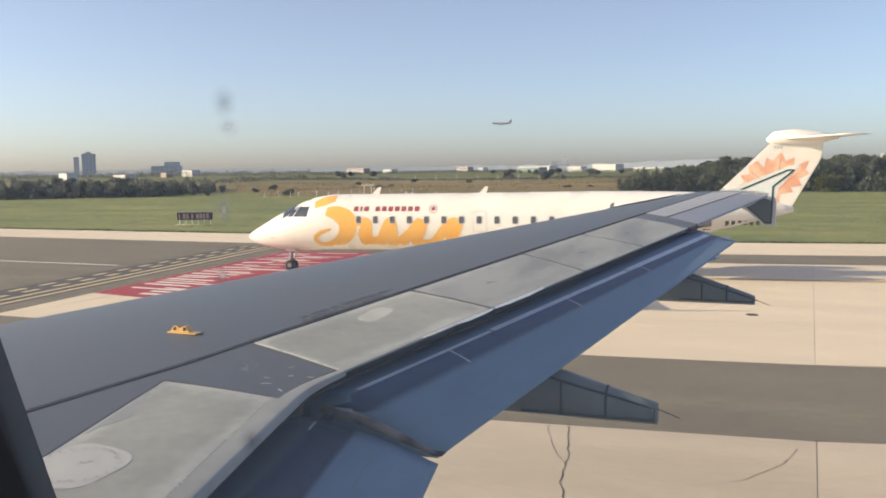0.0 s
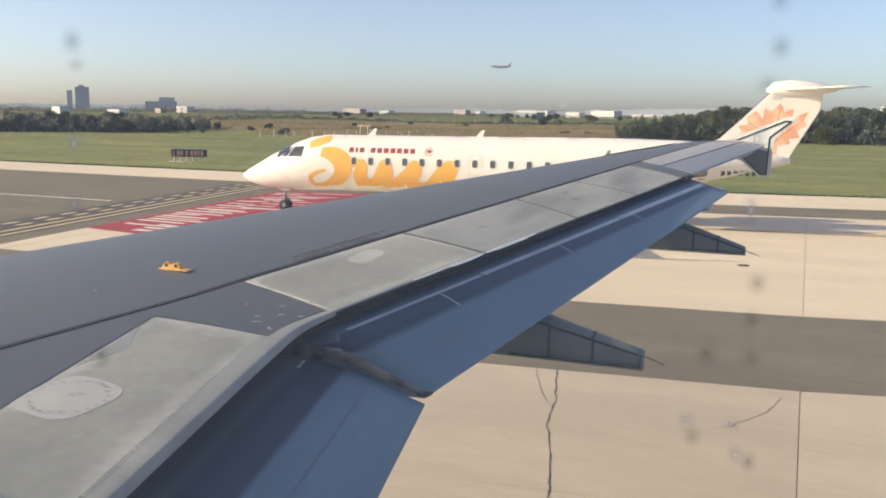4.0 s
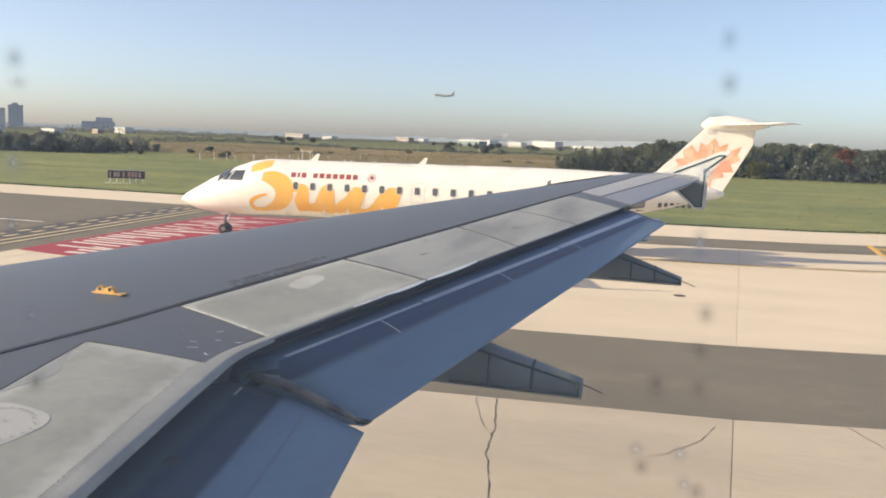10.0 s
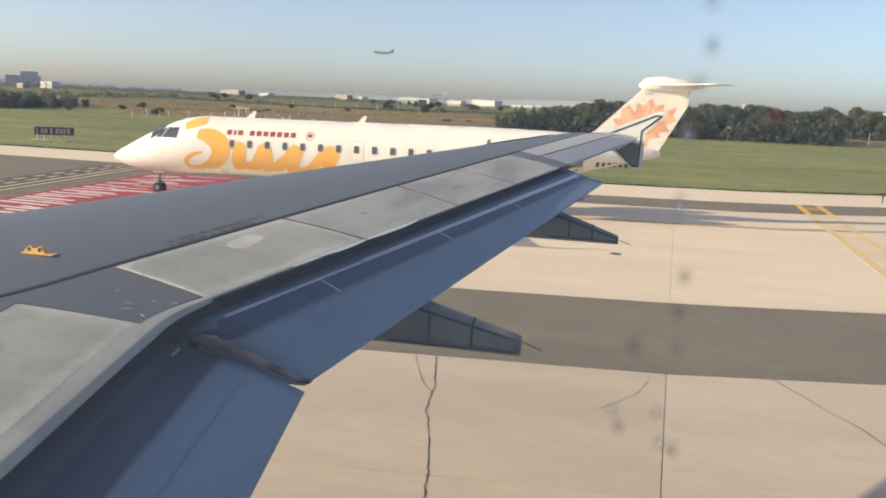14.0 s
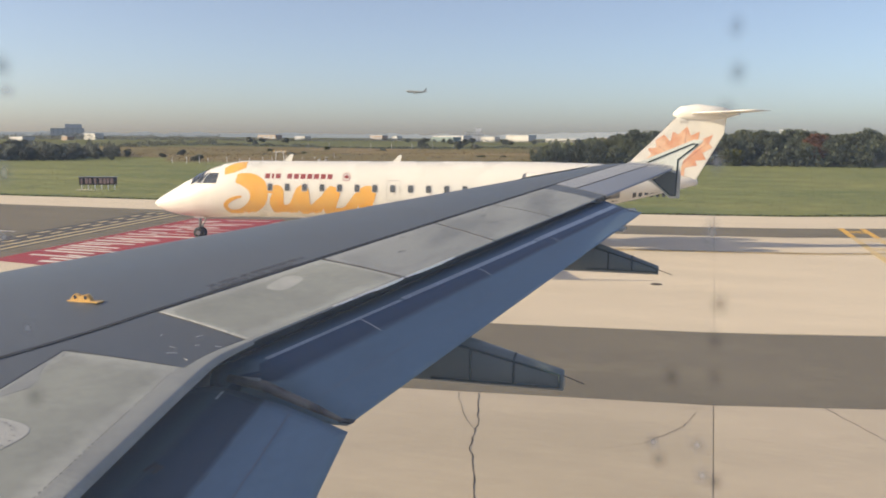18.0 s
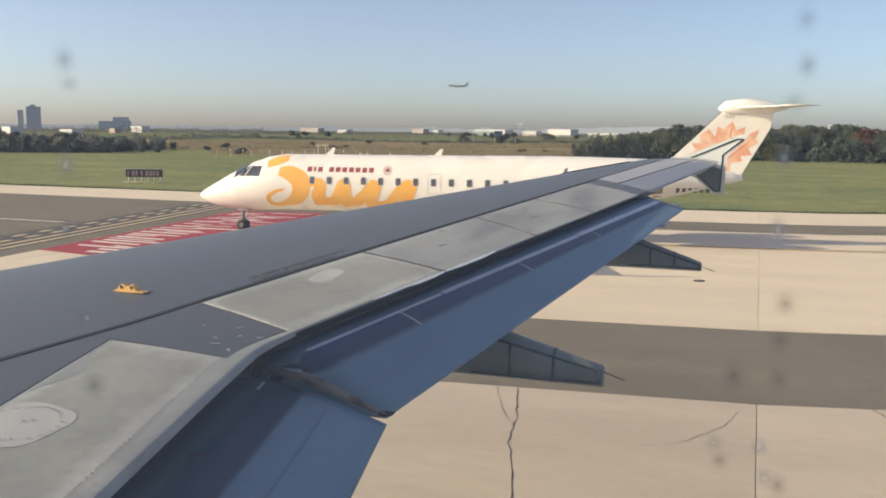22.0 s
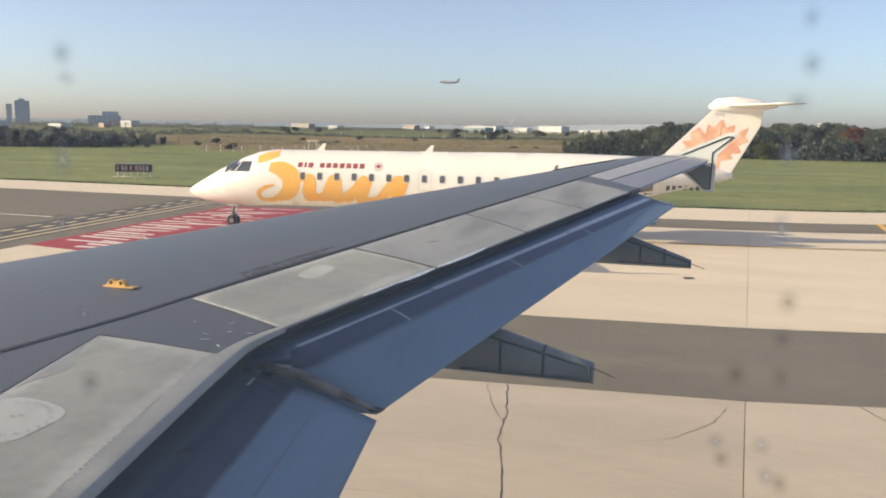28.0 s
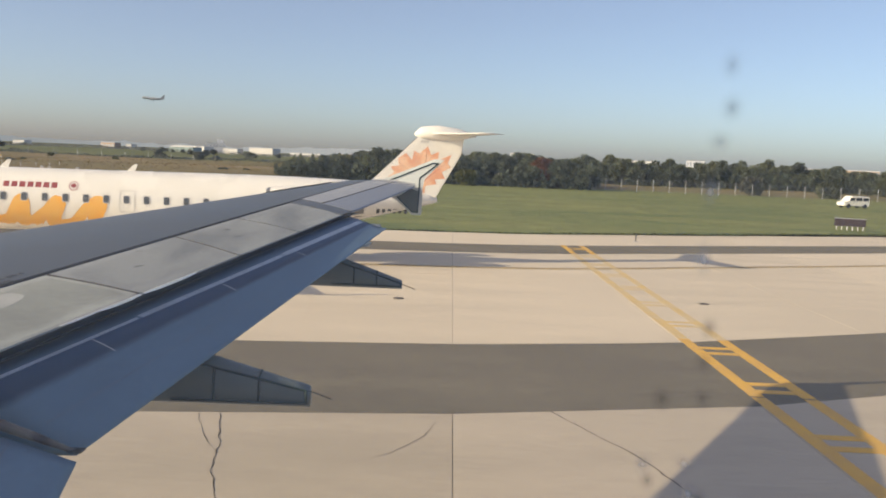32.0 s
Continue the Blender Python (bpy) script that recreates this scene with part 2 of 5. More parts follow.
def spoiler(y0, y1, lean0, lean1, mat, label, back, fore=0.78, gap=0.0035):
    n, m = 20, 6
    te, he = [], []
    for i in range(n + 1):
        y = y0 + (y1 - y0) * i / n
        k = 1 - i / n
        te.append((x_te(y) + 0.012 - (back(y) if callable(back) else back), y))
        yh = y + lean0 * k + lean1 * (1 - k)
        he.append((x_te(yh) - fore, yh))
    ob = part("spoiler", on_wing((te, he), 0.006, 0.022, m), mat, airliner, label)
    rim = []
    for i in range(n + 1):
        rim += [1.0 if i in (0, n) or j in (0, m) else 0.0 for j in range(m + 1)] * 2
    ob.data.attributes.new("rim", "FLOAT", "POINT").data.foreach_set("value", rim)
    part("hinge_joint", on_wing(([(x - 2 * gap, y) for x, y in he], [(x, y) for x, y in he]), 0.008, 0.012), JOINTG, ob, "thin dark hinge gap")
    for (x0, ya), (x1, yb) in ((te[0], he[0]), (te[-1], he[-1])):
        w = gap
        part("joint", on_wing(([(x0, ya - w), (x0 + (x1 - x0) / 2, (ya + yb) / 2 - w), (x1, yb - w)], [(x0, ya + w), (x0 + (x1 - x0) / 2, (ya + yb) / 2 + w), (x1, yb + w)]), 0.009, 0.016), JOINTG, ob, "dark gap beside the panel")
    return ob


def rimmed(m, dull, bright):
    """Paint that is rubbed pale along a panel's rims and stained inside them."""
    n, l = m.node_tree.nodes, m.node_tree.links
    at = n.new("ShaderNodeAttribute")
    at.attribute_name = "rim"
    co = n.new("ShaderNodeTexCoord")
    wav = n.new("ShaderNodeTexNoise")
    wav.inputs["Scale"].default_value, wav.inputs["Detail"].default_value = 3.2, 3
    l.new(co.outputs["Object"], wav.inputs["Vector"])
    add = n.new("ShaderNodeMath")
    add.operation = "MULTIPLY_ADD"
    add.inputs[1].default_value = 1.3
    l.new(wav.outputs["Fac"], add.inputs[0])
    l.new(at.outputs["Fac"], add.inputs[2])
    cr = n.new("ShaderNodeValToRGB")
    cr.color_ramp.elements[0].position, cr.color_ramp.elements[1].position = 0.42, 0.72
    cr.color_ramp.elements[0].color, cr.color_ramp.elements[1].color = (*dull, 1), (*bright, 1)
    half = n.new("ShaderNodeMath")
    half.operation = "MULTIPLY"
    half.inputs[1].default_value = 0.5
    l.new(add.outputs[0], half.inputs[0])
    l.new(half.outputs[0], cr.inputs["Fac"])
    mu = n.new("ShaderNodeMix")
    mu.data_type, mu.blend_type = "RGBA", "MULTIPLY"
    mu.inputs["Factor"].default_value = 1.0
    base = n["Principled BSDF"].inputs["Base Color"]
    l.new(base.links[0].from_socket, mu.inputs["A"])
    l.new(cr.outputs["Color"], mu.inputs["B"])
    l.new(mu.outputs["Result"], base)


rimmed(PANEL, (0.92, 0.93, 0.89), (1.22, 1.22, 1.22))
rimmed(PANELG, (0.95, 0.96, 0.95), (1.10, 1.10, 1.10))
PALE, GREYL = "pale weathered grey spoiler panel", "mid-grey streaked spoiler panel"
spoilers = [spoiler(0.45, 4.12, -0.13, -0.13, PANEL, PALE, lip_back, 0.80, 0.005), spoiler(4.70, 6.515, 0.14, 0.10, PANEL, PALE, 0.03), spoiler(6.545, 8.19, 0.10, 0.33, PANELG, GREYL, 0.03),
            spoiler(8.215, 9.68, 0.33, 0.22, PANELG, GREYL, 0.03), spoiler(9.70, 11.12, 0.22, 0.33, PANELG, GREYL, 0.03)]


def lip(y0, y1, back, drop, mat, parent, name, label, n=14, out=0.032):
    """A trailing edge that rolls down over the shroud behind the skin."""
    rows = []
    for i in range(n + 1):
        y = y0 + (y1 - y0) * i / n
        z = z_top(x_te(y), y) + 0.006
        b = back(y) if callable(back) else back
        row = [(x_te(y) + 0.012 - b, y, z_top(x_te(y) + 0.012 - b, y) + 0.006), (x_te(y) + 0.012 - b / 2, y, z_top(x_te(y) + 0.012 - b / 2, y) + 0.007)]
        row += [(x_te(y) + 0.012 + (out - 0.012) * math.sin(a), y, z - (drop(y) if callable(drop) else drop) * (1 - math.cos(a))) for a in (math.pi / 2 * k / 6 for k in range(7))]
        rows.append(row)
    return part(name, loft(rows), mat, parent, label, True)


lip(0.5, 4.118, lip_back, 0.05, LIP, spoilers[0], "edge_lip", "rounded worn trailing edge")
lip(4.116, 4.72, lambda y: 0.085 - 0.09 * (y - 4.12), lambda y: 0.05 - 0.038 * (y - 4.12), LIP, wing, "edge_lip", "rounded worn trailing edge at the kink", 16)
for i, (y0, y1) in enumerate(((4.72, 6.5), (6.56, 8.18), (8.23, 9.67), (9.71, 11.11))):
    lip(y0, y1, 0.028, 0.012, LIP, spoilers[i + 1], "edge_lip", "thin trailing edge", 14, 0.020)
# pale diffuse share paints in the bright reflection along the edges
POLISH = material("polished_edge_metal", (0.90, 0.88, 0.82), 0.34, 0.45, 0.06, 6.0)
# bare metal along the thin rear edges, where the paint has rubbed off
for y0, y1, h, p in ((5.55, 5.98, 0.008, 1), (5.98, 6.5, 0.018, 1), (6.53, 7.35, 0.018, 2)):
    rows = []
    for i in range(13):
        y = y0 + (y1 - y0) * i / 12
        w = h * min(1, 0.35 + i / 5, 0.35 + (12 - i) / 5)
        rows.append([(x_te(y) + 0.018, y, z_te(y) + 0.013), (x_te(y) + 0.030, y, z_te(y) + 0.011), (x_te(y) + 0.0335, y, z_te(y) + 0.011 - 0.9 * w)])
    part("bare_edge", loft(rows), POLISH, spoilers[p], "rubbed bare metal edge")
# pale worn rim along the inboard end of the second spoiler
for k0, k1 in ((0.02, 0.3), (0.34, 0.75), (0.8, 0.97)):
    p0, p1 = (x_te(4.84) - 0.775, 4.845), (x_te(4.7) + 0.01, 4.705)
    e = [(p0[0] + (p1[0] - p0[0]) * k, p0[1] + (p1[1] - p0[1]) * k) for k in (k0, (k0 + k1) / 2, k1)]
    part("worn_rim", on_wing(([(x, y + 0.010) for x, y in e], [(x, y + 0.022) for x, y in e]), 0.0085, 0.004), CHIP, spoilers[1])

# dark seam along the rear of the wing box
a = [(x_seam(y) - 0.055, y) for y in ys if y < 14.9]
b = [(x_seam(y) - 0.022, y) for y in ys if y < 14.9]
part("seam", on_wing((a, b), 0.005, 0.02), DARK, wing, "dark sealed seam")
# rounded fixed panel at the kink, between the inner and the outer spoilers
a = [(x_te(4.12 + 0.58 * i / 6) - 0.074 + 0.006 * i, 4.12 + 0.58 * i / 6) for i in range(7)]
b = [(x_te(4.02 + 0.82 * i / 6) - 0.78, 4.02 + 0.82 * i / 6) for i in range(7)]
part("kink_panel", on_wing((a, b), 0.004, 0.02, 4), SKIN, wing)


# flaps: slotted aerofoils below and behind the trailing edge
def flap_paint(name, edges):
    """Grey flap paint with a rubbed dark band along the span and shade painted on the nose."""
    # base bluer than the grey paint, to take in the sky's reflection
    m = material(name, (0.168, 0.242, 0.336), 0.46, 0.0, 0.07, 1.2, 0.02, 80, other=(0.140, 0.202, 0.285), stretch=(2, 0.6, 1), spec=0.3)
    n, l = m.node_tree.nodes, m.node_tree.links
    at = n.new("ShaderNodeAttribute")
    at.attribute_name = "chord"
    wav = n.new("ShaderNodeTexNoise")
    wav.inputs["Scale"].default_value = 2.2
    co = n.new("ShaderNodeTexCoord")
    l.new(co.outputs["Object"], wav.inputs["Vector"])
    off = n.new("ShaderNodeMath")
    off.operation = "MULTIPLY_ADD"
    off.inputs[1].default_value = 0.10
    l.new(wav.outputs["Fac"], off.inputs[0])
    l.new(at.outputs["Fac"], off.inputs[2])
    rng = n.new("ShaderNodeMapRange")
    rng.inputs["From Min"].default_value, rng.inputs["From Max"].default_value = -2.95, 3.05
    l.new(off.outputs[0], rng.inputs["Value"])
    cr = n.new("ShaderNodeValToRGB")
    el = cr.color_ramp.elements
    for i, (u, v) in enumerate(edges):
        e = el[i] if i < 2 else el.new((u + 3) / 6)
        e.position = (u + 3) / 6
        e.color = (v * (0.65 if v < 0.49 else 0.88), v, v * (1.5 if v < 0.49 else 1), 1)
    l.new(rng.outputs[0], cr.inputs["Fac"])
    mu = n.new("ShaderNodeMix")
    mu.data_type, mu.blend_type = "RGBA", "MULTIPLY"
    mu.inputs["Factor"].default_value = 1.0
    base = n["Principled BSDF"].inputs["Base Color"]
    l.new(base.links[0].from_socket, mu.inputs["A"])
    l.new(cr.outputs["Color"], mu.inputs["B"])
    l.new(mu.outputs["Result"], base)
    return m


def flap(inner, outer, name, label, edges, pales, crosses, seam):
    """inner and outer: the section's corners at both ends (nose foot, nose, upper front, band front, band rear, joint, rear edge)."""
    us = [-3 + 0.25 * i for i in range(25)]
    def section(k):
        c = [Vector(p).lerp(Vector(q), k) for p, q in zip(inner, outer)]
        def at(u, lift=0.0):
            i = min(int(u + 3), 5)
            t = u + 3 - i
            p0, p1, p2, p3 = c[max(i - 1, 0)], c[i], c[i + 1], c[min(i + 2, 6)]
            q = 0.5 * (2 * p1 + (p2 - p0) * t + (2 * p0 - 5 * p1 + 4 * p2 - p3) * t * t + (3 * p1 - p0 - 3 * p2 + p3) * t ** 3)
            return q + Vector((0, 0, lift))
        return at, c
    rows, chord = [], []
    n = 40
    for i in range(n + 1):
        at, c = section(i / n)
        mid = [c[6].lerp(c[0], f) - Vector((0, 0, d * (c[6] - c[2]).length)) for f, d in ((0.02, 0.02), (0.35, 0.05), (0.7, 0.05))]
        rows.append([at(u) for u in us] + mid)
        chord += us + [3.0] * len(mid)
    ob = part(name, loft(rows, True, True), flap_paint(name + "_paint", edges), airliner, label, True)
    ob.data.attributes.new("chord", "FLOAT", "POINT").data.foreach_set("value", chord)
    def strip(k0, k1, u0, u1, lift, steps=24):
        out = []
        for i in range(steps + 1):
            at, c = section(k0 + (k1 - k0) * i / steps)
            out.append([at(u0, lift), at((u0 + u1) / 2, lift), at(u1, lift)])
        return loft(out)
    part("skin_joint", strip(0.01, 0.99, seam, seam + 0.03, 0.004), JOINTB, ob)
    for k0, k1, u0, u1 in pales:
        part("paint_line", strip(k0, k1, u0, u1, 0.005), FLAPLINE, ob, "pale paint line along the flap")
    for k in crosses:
        part("cross_line", strip(k, k + 0.0022, 0.05, 1.0, 0.006, 1), COVERW, ob)
    return ob


# the first three stops paint the cove's shade on the nose
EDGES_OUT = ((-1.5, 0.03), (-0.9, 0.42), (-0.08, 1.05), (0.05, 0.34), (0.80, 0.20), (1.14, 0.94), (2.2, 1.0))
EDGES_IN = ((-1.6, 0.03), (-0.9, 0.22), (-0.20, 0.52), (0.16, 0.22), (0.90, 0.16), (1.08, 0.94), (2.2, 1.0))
fi, ft = Vector((-2.646, 4.70, 3.148)), Vector((-2.03, 4.69, 2.83))
oi, ot = Vector((-1.148, 11.5, 3.678)), Vector((-0.854, 11.5, 3.60))
bulge = Vector((0, 0, 0.012))
# outer pale lines drawn wider than the stripe to paint in its sheen
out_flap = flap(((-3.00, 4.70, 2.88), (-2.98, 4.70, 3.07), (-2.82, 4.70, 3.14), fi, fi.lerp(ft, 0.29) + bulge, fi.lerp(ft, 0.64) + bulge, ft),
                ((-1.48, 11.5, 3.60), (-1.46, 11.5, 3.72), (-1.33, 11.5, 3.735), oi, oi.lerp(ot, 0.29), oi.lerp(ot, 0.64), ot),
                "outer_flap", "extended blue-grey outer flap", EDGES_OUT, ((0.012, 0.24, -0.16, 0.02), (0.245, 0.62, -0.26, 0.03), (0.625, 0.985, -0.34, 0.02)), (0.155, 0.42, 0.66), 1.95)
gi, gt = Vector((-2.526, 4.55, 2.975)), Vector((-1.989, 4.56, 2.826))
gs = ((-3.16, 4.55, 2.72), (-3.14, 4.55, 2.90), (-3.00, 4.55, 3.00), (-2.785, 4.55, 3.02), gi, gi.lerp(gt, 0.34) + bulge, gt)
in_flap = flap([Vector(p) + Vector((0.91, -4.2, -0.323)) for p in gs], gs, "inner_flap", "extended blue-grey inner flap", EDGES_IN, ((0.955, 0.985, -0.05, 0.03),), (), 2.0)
# rubbing seal along the gap between the two flaps
part("flap_seal", tube([(-2.80, 4.60, 3.07), (-2.55, 4.60, 3.04), (-2.25, 4.615, 2.94), (-2.02, 4.62, 2.86)], [0.026, 0.034, 0.026, 0.012], 10), GRIME, out_flap, "grimy brown rubbing seal", True)

part("seal_clip", boxed(-2.72, -2.58, 4.585, 4.615, 3.068, 3.086, 0.006), LIP, out_flap, "pale metal clip on the seal")
part("seal_clip", boxed(-2.06, -1.98, 4.59, 4.66, 2.862, 2.874, 0.003), DARK, out_flap)

# small tab below the outer end of the outer flap
part("end_tab", prism([(-1.20, 10.86), (-1.045, 10.98), (-1.02, 11.30), (-1.10, 11.40), (-1.22, 11.2)], 2, 3.40, 3.425, 0.004), FLAP, out_flap, "small blue-grey tab at the flap's end")
part("end_rib", boxed(-1.30, -0.93, 11.47, 11.515, 3.56, 3.655, 0.008), JOINTB, out_flap)

# shroud under the spoilers; its near-black navy paints the cove's shade ahead of the flaps
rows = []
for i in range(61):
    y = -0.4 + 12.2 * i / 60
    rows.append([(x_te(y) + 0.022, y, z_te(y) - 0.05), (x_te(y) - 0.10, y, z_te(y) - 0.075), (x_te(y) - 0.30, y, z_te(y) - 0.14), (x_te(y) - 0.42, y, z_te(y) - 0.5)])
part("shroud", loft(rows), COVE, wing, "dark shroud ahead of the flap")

# dark skin between the last spoiler and the aileron
a = [(x_te(11.14 + 0.36 * i / 3) + 0.005, 11.14 + 0.36 * i / 3) for i in range(4)]
b = [(x_te(11.46 + 0.5 * i / 3) - 0.79, 11.46 + 0.5 * i / 3) for i in range(4)]
part("aileron_gap_skin", on_wing((a, b), 0.004, 0.02, 3), SKIN, wing)
part("track_gap", boxed(x_te(11.3) - 0.06, x_te(11.3) + 0.05, 11.16, 11.62, z_te(11.3) - 0.06, z_te(11.3) - 0.005, 0.01), DARK, wing, "dark gap at the flap's end")
# aileron outboard of the flap
a = [(x_te(y) + 0.015, y) for y in (11.55, 12.3, 13.1, 14.0, 14.85)]
b = [(x_te(y) - 0.42 + 0.02 * i, y + 0.12) for i, y in enumerate((11.62, 12.3, 13.1, 14.0, 14.85))]
ail = part("aileron", on_wing((a, b), 0.005, 0.03, 3), AILERON, airliner, "smooth blue-grey aileron")
b2 = [(x_te(y) - 0.785, y + 0.14) for y in (11.85, 12.45, 13.2, 14.0, 14.7)]
part("aileron_panel", on_wing((b, b2), 0.005, 0.02, 3), AILPALE, wing, "paler panel before the aileron")
part("hinge_line", on_wing(([(x - 0.016, y) for x, y in b], [(x + 0.006, y) for x, y in b]), 0.008, 0.01), DARK, ail)
lip(11.56, 14.85, 0.03, 0.025, AILERON, ail, "edge_lip", "")
# chipped paint at the root of the tip fence
random.seed(12)
for i in range(26):
    y = random.uniform(14.72, 15.08)
    k = random.random() ** 2
    x = x_te(y) - 0.02 - 0.55 * k
    r = random.uniform(0.012, 0.04)
    part("chip", on_wing(([(x - r, y - r), (x - r * 0.6, y + r * 1.3)], [(x + r, y - r * 0.4), (x + r * 0.5, y + r)]), 0.0075, 0.004), CHIP, wing)
rows = [[(x_te(14.98) - 0.75 + 0.74 * i / 12, 15.0 + 0.02 * math.sin(3.1 * i) + 0.05 * j, z_top(x_te(14.98) - 0.75 + 0.74 * i / 12, 15.0) + 0.008 + 0.012 * j) for i in range(13)] for j in range(3)]
part("root_fillet", loft(rows), CHIP, wing, "chipped white fillet at the fence root", True)

# wing tip fence
FY = 15.3
dz = 0.15
up = [(-1.72, 3.93 + dz), (-1.28, 3.975 + dz), (-0.33, 4.39 + dz), (-0.16, 4.385 + dz), (-0.50, 4.04 + dz), (-0.53, 3.90 + dz), (-0.53, 3.40 + dz), (-0.70, 3.40 + dz), (-0.98, 3.66 + dz), (-1.30, 3.80 + dz)]
fence = part("wingtip_fence", prism(up, 1, FY - 0.025, FY + 0.025, 0.008), FENCEW, airliner, "white wingtip fence with dark outline")


def edge_line(pts, w, y, mat, parent, name):
    for p, q in zip(pts, pts[1:]):
        d = (Vector(q) - Vector(p)).normalized()
        s = Vector((-d.y, d.x)) * w / 2
        o = [Vector(p) - d * w / 3 + s, Vector(q) + d * w / 3 + s, Vector(q) + d * w / 3 - s, Vector(p) - d * w / 3 - s]
        part(name, prism([tuple(v) for v in o], 1, y - 0.004, y), mat, parent)


edge_line([(-1.20, 3.945 + dz), (-0.36, 4.315 + dz), (-0.265, 4.312 + dz), (-0.578, 4.05 + dz), (-0.60, 3.45 + dz), (-0.69, 3.45 + dz), (-0.97, 3.71 + dz)], 0.026, FY - 0.028, SEAL, fence, "seal_line")
low = [(-0.98, 3.70 + dz), (-0.72, 3.86 + dz), (-0.60, 3.82 + dz), (-0.60, 3.45 + dz), (-0.69, 3.45 + dz)]
part("lower_panel", prism(low, 1, FY - 0.031, FY - 0.027), FAIRING, fence, "grey lower fence panel")
# rounded wing tip joining wing and fence
rows = []
for k in range(9):
    y = 15.08 + 0.22 * k / 8
    sh = 0.6 * (k / 8) ** 2
    rows.append([(x_le(15.08) + 0.1 + sh * 0.5 + (1.45 - sh * 0.75) * i / 10, y, z_top(x_le(15.08) + 0.1 + 1.4 * i / 10, 15.08) + 0.012 * k / 8 - 0.10 * (k / 8) ** 3 * (i / 10)) for i in range(11)])
part("wing_tip", loft(rows), SKIN, airliner, "", True)


# flap track fairings with sealant outlines
def fairing(y, x0, x1, top0, ztail, zbot, w):
    """A canoe below the flap: from x0, hidden ahead, to the blunt tail at x1."""
    rows = []
    n = 14
    for i in range(n + 1):
        k = i / n
        x = x0 + (x1 - x0) * k
        zt = top0 + (ztail - top0) * k ** 1.15
        zb = zbot + (0.12 if k < 0.02 else 0)
        hw = w * (1 - 0.62 * k ** 2)
        zm = zt - 0.055 * (1 - 0.6 * k)
        rows.append([(x, y + dy * hw, z) for dy, z in ((0.0, zt + 0.012), (0.45, zt), (0.85, zm), (1.0, (zm + zb) / 2), (0.9, zb + 0.03), (0.4, zb), (-0.4, zb), (-0.9, zb + 0.03), (-1.0, (zm + zb) / 2), (-0.85, zm), (-0.45, zt))])
    ob = part("flap_track_fairing", loft(rows, True, True), FAIRING, airliner, "grey flap track fairing with green sealant lines", True)
    def side(k, f):
        i = k * n
        j = min(int(i), n - 1)
        p = [Vector(v) for v in rows[j]]
        q = [Vector(v) for v in rows[j + 1]]
        r = [a.lerp(b, i - j) for a, b in zip(p, q)]
        # f from 0 at the top shoulder to 1 at the lower edge, on the inboard side
        path = [r[10], r[9], r[8], r[7]]
        g = f * 2.0
        if f < 0:
            return r[0].lerp(r[10], 1 + f)
        m = min(int(g), 1) + 1
        return path[m].lerp(path[m + 1], g - m + 1)
    lines = [[(0.62, 0.0), (0.62, 1.0)], [(0.80, 0.0), (0.80, 1.0)], [(0.80, 0.0), (0.80, -0.9)], [(0.988, 0.02), (0.988, 0.97)]]
    lines += [[(0.45 + 0.54 * i / 8, 0.03) for i in range(9)], [(0.45 + 0.54 * i / 8, 0.96) for i in range(9)]]
    for ln in lines:
        pts = [side(k, f) + Vector((0, -0.004, 0.002)) for k, f in ln]
        if len(pts) == 2:
            pts = [side(ln[0][0], ln[0][1] + (ln[1][1] - ln[0][1]) * i / 5) + Vector((0, -0.004, 0.002)) for i in range(6)]
        part("seal_line", tube(pts, 0.011, 6), SEAL, ob)
    part("static_wick", tube([(x1 - 0.02, y, ztail - 0.03), (x1 + 0.16, y, ztail - 0.09)], 0.004, 6), DARK, ob, "thin black static wick")
    return ob


fairing(6.5, -2.9, -1.03, 3.22, 2.775, 2.625, 0.17)
fairing(10.5, -2.1, -0.57, 3.52, 3.045, 2.955, 0.13)

# yellow bracket on the upper skin
def bracket(x0, x1, y):
    z = z_top((x0 + x1) / 2, y) + 0.002
    def q(k, h):
        return (x0 + (x1 - x0) * k, z + h)
    bm = prism([q(0, 0), q(0.06, 0.022), q(0.2, 0.048), q(0.34, 0.05), q(0.42, 0.03), q(0.58, 0.03), q(0.66, 0.05), q(0.8, 0.048), q(0.94, 0.022), q(1, 0)], 1, y - 0.02, y + 0.02, 0.006)
    ob = part("bracket", bm, YELLOWM, wing, "small yellow metal bracket with two holes")
    for k in (0.27, 0.73):
        part("hole", tube([(x0 + (x1 - x0) * k, y - 0.022, z + 0.028), (x0 + (x1 - x0) * k, y - 0.0205, z + 0.028)], 0.014, 10), DARK, ob)
    part("base_plate", boxed(x0 - 0.01, x1 + 0.06, y - 0.035, y + 0.035, z - 0.004, z + 0.006, 0.002), YELLOWM, ob)


bracket(-4.17, -3.99, 4.86)

# unreadable stencilled warning beside the seam, as bars
random.seed(4)
for r, (gap, y0, y1) in enumerate(((0.165, 5.52, 6.62), (0.085, 5.46, 6.42))):
    y = y0
    while y < y1:
        w = random.choice((0.028, 0.035, 0.045))
        x = x_seam(y) - gap
        part("stencil_bar", on_wing(([(x + 0.022, y), (x + 0.022, y + w)], [(x - 0.022, y), (x - 0.022, y + w)]), 0.004, 0.008), STENCIL, wing)
        y += w + random.choice((0.016, 0.018, 0.05))
# unreadable dark mark on the inner flap's upper skin
for dx, dy, w, h in ((0.0, 0.0, 0.012, 0.05), (0.03, 0.018, 0.03, 0.014), (0.05, -0.02, 0.012, 0.03)):
    x, y = -2.56 + dx, 3.47 + dy
    z = 2.945 - 0.10 * (x + 2.56)
